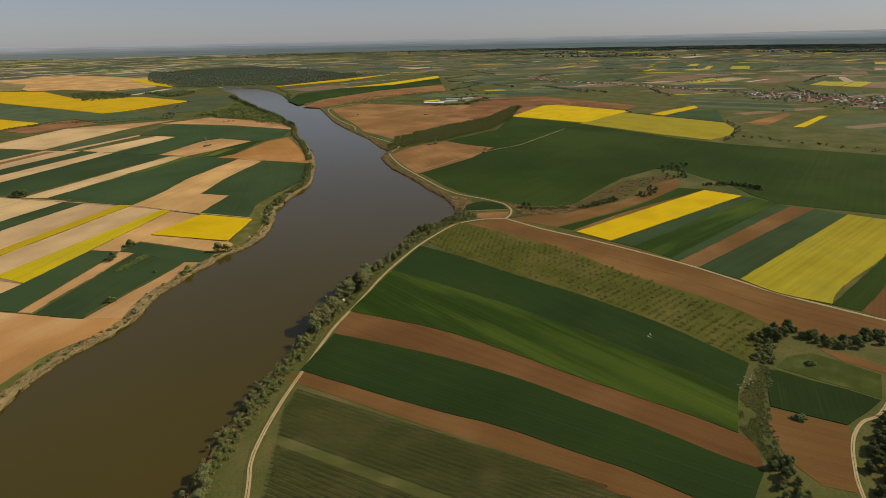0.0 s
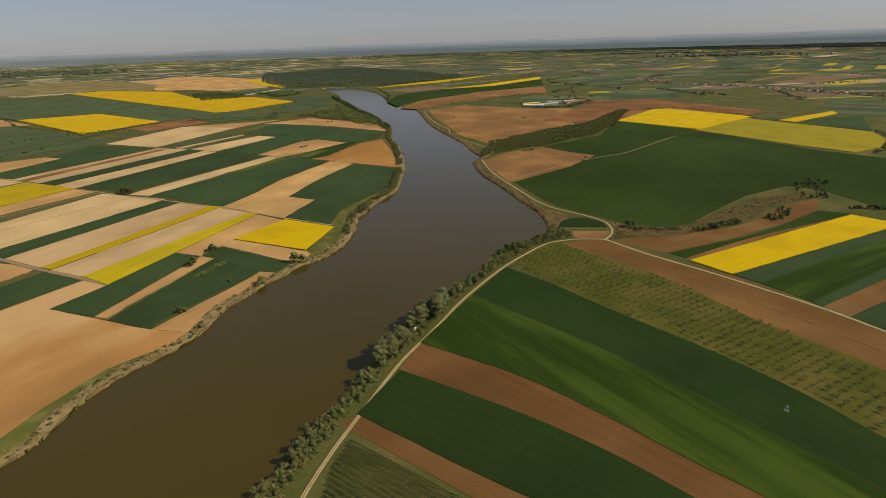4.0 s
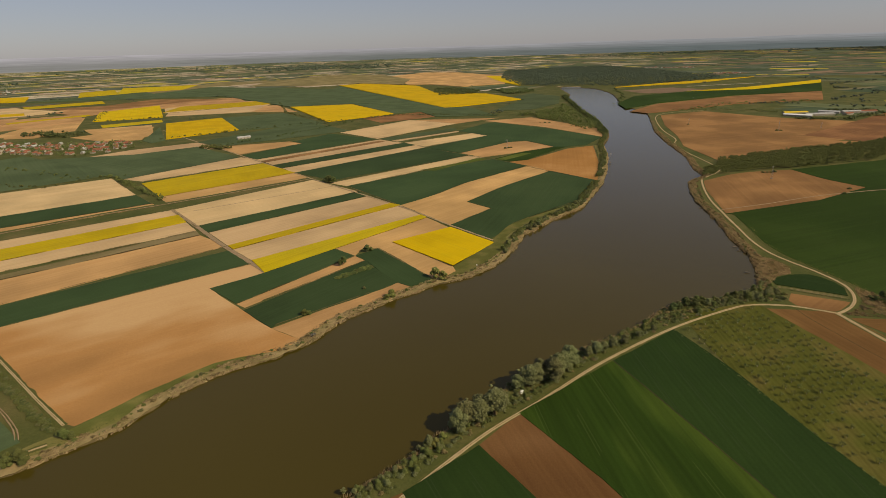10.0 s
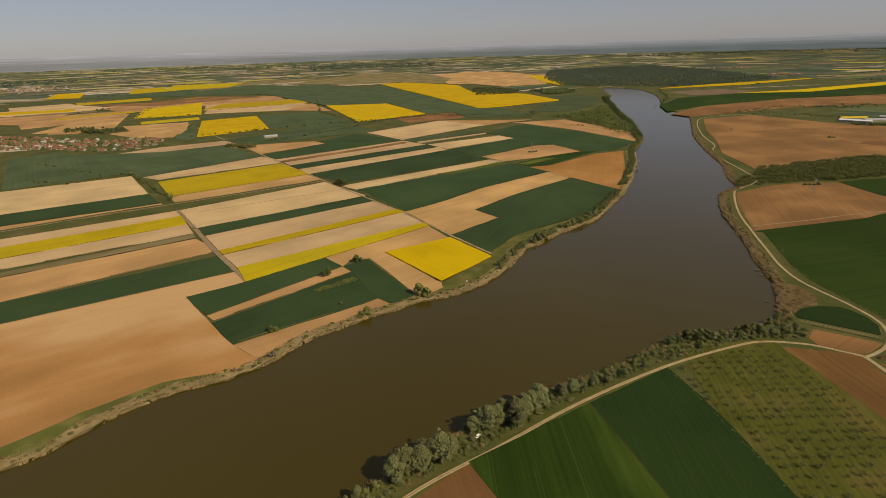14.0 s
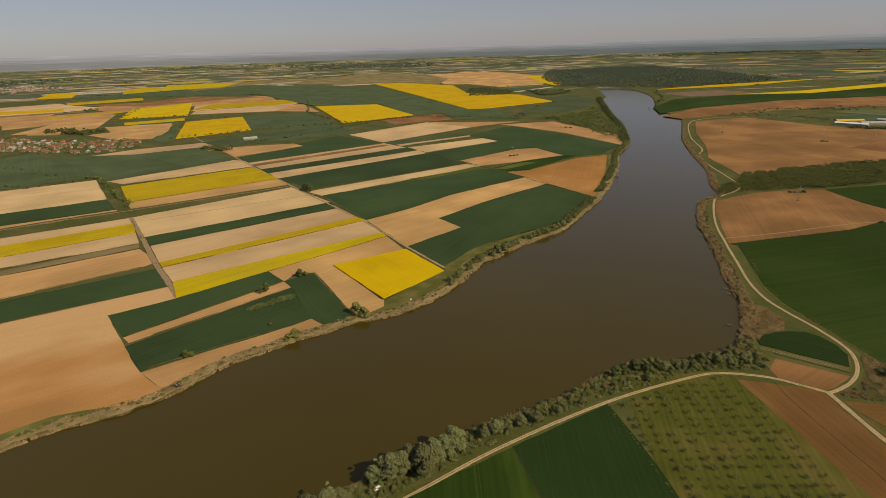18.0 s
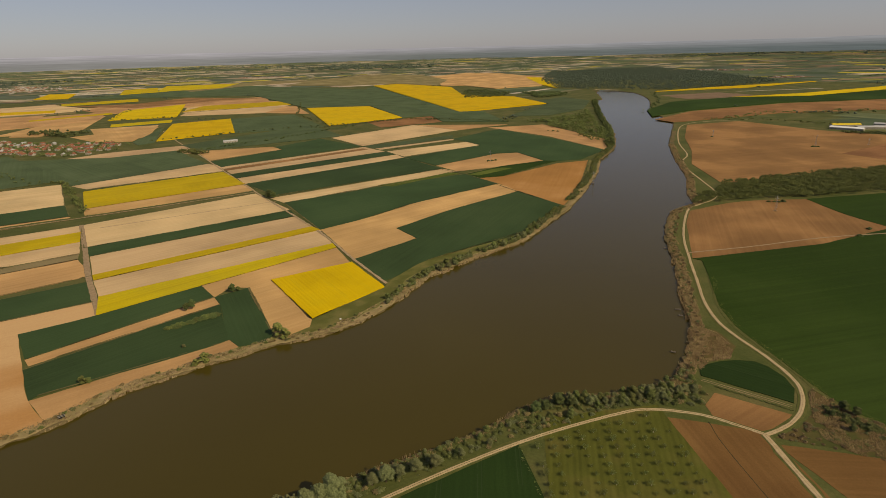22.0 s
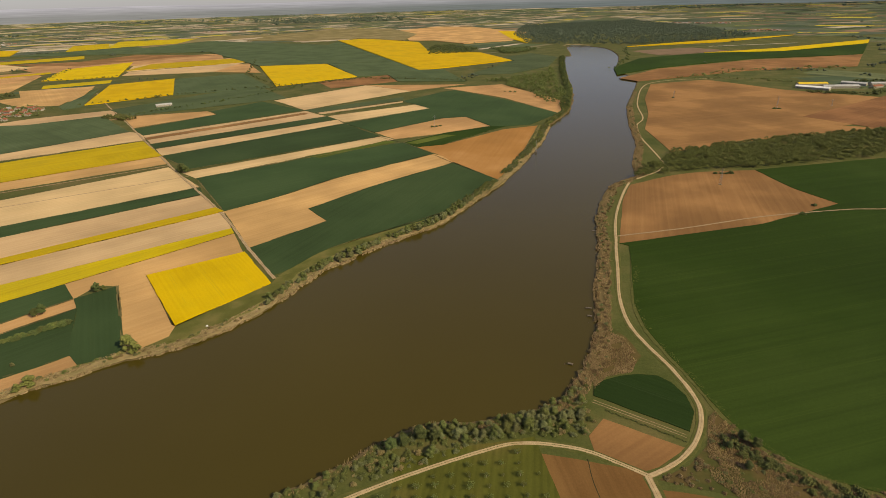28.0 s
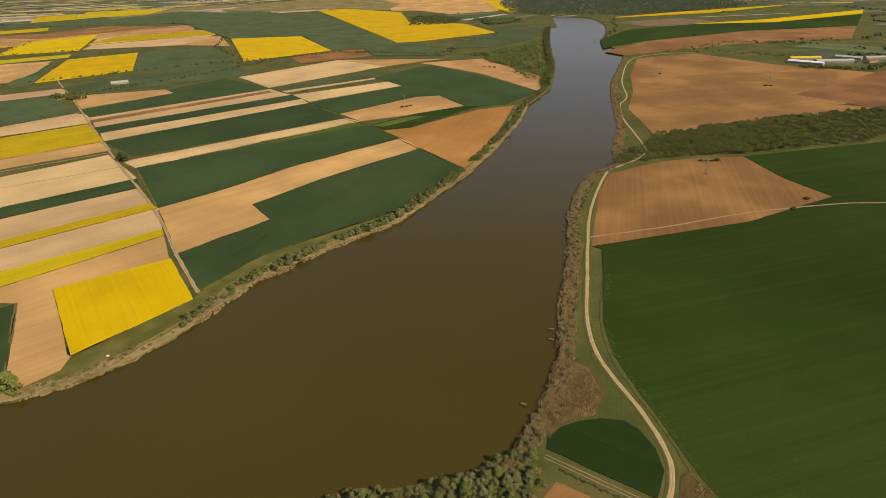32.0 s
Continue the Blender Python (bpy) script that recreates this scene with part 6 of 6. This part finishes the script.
def far_village(line, count, wide, label):
    """Far houses, joined: walls and roofs in one mesh."""
    vs, fs, slots, base = [], [], [], 0
    for _ in range(count):
        p, e = along(line, gen.random() * length(line))
        o = wide * gen.normal()
        x, y = p.x - e.y * o, p.y + e.x * o
        w, d, h, r = gen.uniform(9, 15), gen.uniform(7, 9), 3.0, 2.6
        a = math.atan2(e.y, e.x) + gen.choice([0, math.pi / 2])
        o3 = spread(x, y)
        c, s = math.cos(a), math.sin(a)
        pts = [(-w / 2, -d / 2, 0), (w / 2, -d / 2, 0), (w / 2, d / 2, 0), (-w / 2, d / 2, 0), (-w / 2, -d / 2, h), (w / 2, -d / 2, h), (w / 2, d / 2, h), (-w / 2, d / 2, h), (-w / 2, 0, h + r), (w / 2, 0, h + r)]
        vs += [(o3.x + u * c - v * s, o3.y + u * s + v * c, o3.z + z) for u, v, z in pts]
        for face, slot in (((0, 1, 5, 4), 0), ((2, 3, 7, 6), 0), ((1, 2, 6, 9, 5), 0), ((3, 0, 4, 8, 7), 0), ((4, 5, 9, 8), 1), ((6, 7, 8, 9), 1)):
            fs.append(tuple(base + i for i in face))
            slots.append(slot if slot == 0 or gen.random() < 0.7 else 2)
        base += 10
    me = raw_mesh("far_houses", vs, fs)
    for m in (M_WALLS, M_TILE, M_GREYROOF):
        me.materials.append(m)
    me.polygons.foreach_set("material_index", slots)
    tagged(new("far_houses", me), label, "houses", kind="stuff")
    wood("village_trees", [((q := along(line, gen.random() * length(line))[0]).x + wide * 1.5 * gen.normal(), q.y + wide * 1.5 * gen.normal()) for _ in range(count)], 6, 5, 4, M_LEAF["oak"], "garden trees of a far village")


far_village([(2100, 1900), (1891, 1544), (1904, 1195), (1868, 912), (1790, 624)], 150, 16, "long far street village of small pale houses")
far_village([(1790, 640), (1807, 391), (1700, 200), (1560, 60)], 230, 70, "far village of red and pale roofs")
far_village([(1851, 3232), (1973, 3148)], 40, 30, "far hamlet beside the forest")
far_village([(1898, 4321), (2188, 4054)], 60, 50, "far hamlet in the forest")
far_village([(-2652, 3461), (-2609, 3778), (-3100, 4300)], 110, 90, "far village on the plain")
far_village([(-1721, 5131), (-1300, 5000)], 50, 40, "far village with trees")
far_village([(-3000, 2500), (-2700, 2700)], 60, 60, "far village on the plain")

# the farm: long sheds
for i, (x, y, w, d, turn, roof, label) in enumerate((
        (905, 1235, 62, 14, -0.85, M_WHITE, "long low farm shed with a white sheet roof"), (935, 1285, 60, 14, -0.1, M_YELLOWROOF, "long farm shed with a yellow sheet roof"),
        (965, 1240, 70, 18, -0.1, M_GREYROOF, "wide farm shed with a pale grey roof"), (1020, 1275, 46, 14, -0.85, M_GREYROOF, "farm shed with a grey sheet roof"),
        (1070, 1260, 50, 14, -0.1, M_GREYROOF, "farm shed with a grey roof"), (1030, 1225, 26, 12, 0.3, M_TILE, "farmhouse with a red tiled roof"), (1110, 1255, 40, 12, -0.1, M_TILE, "farm shed with a red roof"),
        (-437, 1266, 30, 8, 0.55, M_GREYROOF, "single long white barn beside the field track"))):
    put_house(house_kind(w, d, 4.4, 2.2, roof, M_WALLS, False), x, y, turn, label, "farm buildings", "farm_shed")
wood("farm_trees", row_spots([(870, 1190), (960, 1150), (1050, 1195), (1120, 1225), (1150, 1290), (1050, 1320)], 4, 7), 6, 5, 6, M_LEAF["oak"], "trees round the farm sheds")


# ---- electricity pylons ----
def pylon(x, y, high, label):
    root = new("pylon")
    root.location = (x, y, 0.05)
    tagged(root, label, "pylon", "pylons")
    bm = bmesh.new()
    k = 1.1
    for sx in (-1, 1):
        for sy in (-1, 1):
            limb_mesh(bm, (sx * k, sy * k, 0), (sx * 0.25, sy * 0.25, high), 0.09, 0.06, 4)
    for i in range(7):
        z0, z1 = high * i / 7, high * (i + 1) / 7
        w0, w1 = k + (0.25 - k) * i / 7, k + (0.25 - k) * (i + 1) / 7
        for s in (-1, 1):
            limb_mesh(bm, (s * w0, -s * w0, z0), (s * w1, s * w1, z1), 0.04, 0.04, 4)
            limb_mesh(bm, (-w0, s * w0, z0), (w1, s * w1, z1), 0.04, 0.04, 4)
    part("mast", bm, M_STEEL, root)
    for z, w in ((0.82, 3.2), (0.93, 2.4)):
        bm = bmesh.new()
        limb_mesh(bm, (-w, 0, high * z), (w, 0, high * z), 0.08, 0.08, 4)
        arm = part("crossarm", bm, M_STEEL, root)
        for s in (-w, 0, w):
            b2 = bmesh.new()
            limb_mesh(b2, (s, 0, high * z), (s, 0, high * z - 0.8), 0.06, 0.09, 6)
            part("insulator", b2, M_GLASS, arm)
    part("footing", box_bm(-1.6, -1.6, -0.2, 1.6, 1.6, 0.25, 0.05), M_BANK, root)


for x, y, h in ((712, 1035, 22), (416, 633, 18), (592, 1179, 14), (814, 1043, 12), (119, 976, 18), (250, 795, 16)):
    pylon(x, y, h, "slender steel lattice pylon standing in the field")

# ---- the parked car on the bank ----
car = new("car")
car.matrix_basis = Matrix.Translation((-42, 187.5, 0.12)) @ Matrix.Rotation(radians(35), 4, "Z")
tagged(car, "small white car parked on the grass beside the bank trees", "car")
bm = box_bm(-2.1, -0.85, 0.32, 2.1, 0.85, 0.95, 0.14)
body = part("body", bm, M_WHITE, car)
bm = box_bm(-1.5, -0.76, 0.93, 1.0, 0.76, 1.48, 0.16)
for v in bm.verts:
    if v.co.z > 1.2:
        v.co.x = v.co.x * 0.8 - 0.1
        v.co.y *= 0.88
part("cabin", bm, M_WHITE, car)
for x0, x1, s in ((-1.25, -0.3, -1), (-0.2, 0.6, -1), (-1.25, -0.3, 1), (-0.2, 0.6, 1)):
    part("side_window", box_bm(x0, s * 0.74 - 0.02, 1.03, x1, s * 0.74 + 0.02, 1.32), M_GLASS, car)
part("windscreen", box_bm(0.82, -0.62, 1.02, 0.9, 0.62, 1.36), M_GLASS, car)
part("rear_window", box_bm(-1.48, -0.6, 1.05, -1.42, 0.6, 1.34), M_GLASS, car)
for x in (-1.3, 1.3):
    for s in (-1, 1):
        bm = bmesh.new()
        limb_mesh(bm, (x, s * 0.62, 0.3), (x, s * 0.86, 0.3), 0.31, 0.31, 16)
        wheel = part("wheel", bm, M_TYRE, car)
        bm = bmesh.new()
        limb_mesh(bm, (x, s * 0.84, 0.3), (x, s * 0.875, 0.3), 0.18, 0.17, 12)
        part("rim", bm, M_STEEL, wheel)

# ---- fishing jetties and mooring posts along the reeds ----
M_PLANK = plain_mat("weathered_planks", (0.12, 0.095, 0.065), (0.21, 0.17, 0.125), 2.0, space="object")


def jetty(x, y, turn, long):
    root = new("jetty")
    root.matrix_basis = Matrix.Translation((x, y, -1.3)) @ Matrix.Rotation(turn, 4, "Z")
    tagged(root, "small weathered wooden fishing jetty at the reed edge", "jetty", "jetties")
    for i in range(int(long / 0.3)):
        part("plank", box_bm(i * 0.3, -0.7, 0.75, i * 0.3 + 0.26, 0.7, 0.8), M_PLANK, root)
    for px in (0.3, long - 0.3):
        for s in (-0.6, 0.6):
            bm = bmesh.new()
            limb_mesh(bm, (px, s, -1.2), (px, s, 1.0), 0.07, 0.06, 6)
            part("post", bm, M_BARK, root)


for x, y, a, n in ((211.5, 389, 2.9, 4.0), (209, 379, 2.7, 3.0), (184.5, 329, 2.6, 3.0), (252, 520, 2.9, 4.0)):
    jetty(x, y, a, n)
for x, y in ((180, 330), (176, 326), (205, 372), (60, 300), (330, 760), (240, 700), (245, 704)):
    bm = bmesh.new()
    limb_mesh(bm, (0, 0, -2.5), (0.05, 0.02, -0.5), 0.12, 0.1, 6)
    me = to_mesh("mooring_post", bm)
    me.materials.append(M_BARK)
    ob = new("mooring_post", me)
    ob.location = (x, y, 0)
    tagged(ob, "dark wooden post standing in the water", "post", "mooring posts")

# ---- the angler's shelter on the far shore ----
hut = new("fishing_shelter")
hut.matrix_basis = Matrix.Translation((-166, 271.5, 0.05)) @ Matrix.Rotation(radians(40), 4, "Z")
tagged(hut, "small dark fishing shelter with pale roof boards on the shore", "shelter")
for x in (-1.4, 1.4):
    for y in (-0.9, 0.9):
        part("post", box_bm(x - 0.08, y - 0.08, -0.2, x + 0.08, y + 0.08, 2.0 + 0.25 * (y > 0), 0.01), M_BARK, hut)
for i in range(7):
    bm = box_bm(-1.75, -1.2 + i * 0.36, 2.06 + i * 0.045, 1.75, -0.9 + i * 0.36, 2.12 + i * 0.045, 0.01)
    part("roof_board", bm, M_WALLS if i % 3 == 1 else M_TYRE, hut)
part("back_wall", box_bm(-1.4, 0.98, 0.1, 1.4, 1.04, 1.9, 0.01), M_TYRE, hut)
part("bench", box_bm(-1.2, 0.3, 0.42, 1.2, 0.75, 0.48, 0.01), M_PLANK, hut)
crate = tagged(new("white_crate", to_mesh("white_crate", box_bm(-0.6, -0.45, 0.0, 0.6, 0.45, 0.8, 0.05))), "small white plastic crate on the grass below the yellow field", "crate")
crate.data.materials.append(M_WHITE)
crate.location = (-36, 383, 0.1)

# ---- pale litter on the wheat, a heap at the dirt road, the dam ----
bm = bmesh.new()
gen2 = np.random.default_rng(3)
for i in range(9):
    x, y = -3 + 0.75 * i + 0.3 * gen2.normal(), 0.5 * gen2.normal()
    v = [bm.verts.new((x + dx + 0.2 * gen2.normal(), y + dy + 0.2 * gen2.normal(), 0.02 + 0.05 * gen2.random())) for dx, dy in ((-0.4, -0.12), (0.4, -0.1), (0.4, 0.12), (-0.35, 0.15))]
    bm.faces.new(v)
bmesh.ops.solidify(bm, geom=bm.faces[:], thickness=0.06)
me = to_mesh("plastic_sheet", bm)
me.materials.append(M_WHITE)
ob = new("plastic_sheet", me)
ob.matrix_basis = Matrix.Translation((79, 7, 0.36)) @ Matrix.Rotation(0.3, 4, "Z")
tagged(ob, "torn pale plastic sheet lying on the dark wheat", "plastic sheet")
dam = ribbon("dam", [(690, 2540), (735, 2585), (790, 2510)], 14, M_DIRT, "pale low dam wall closing the lake", 3.0, category="dam")
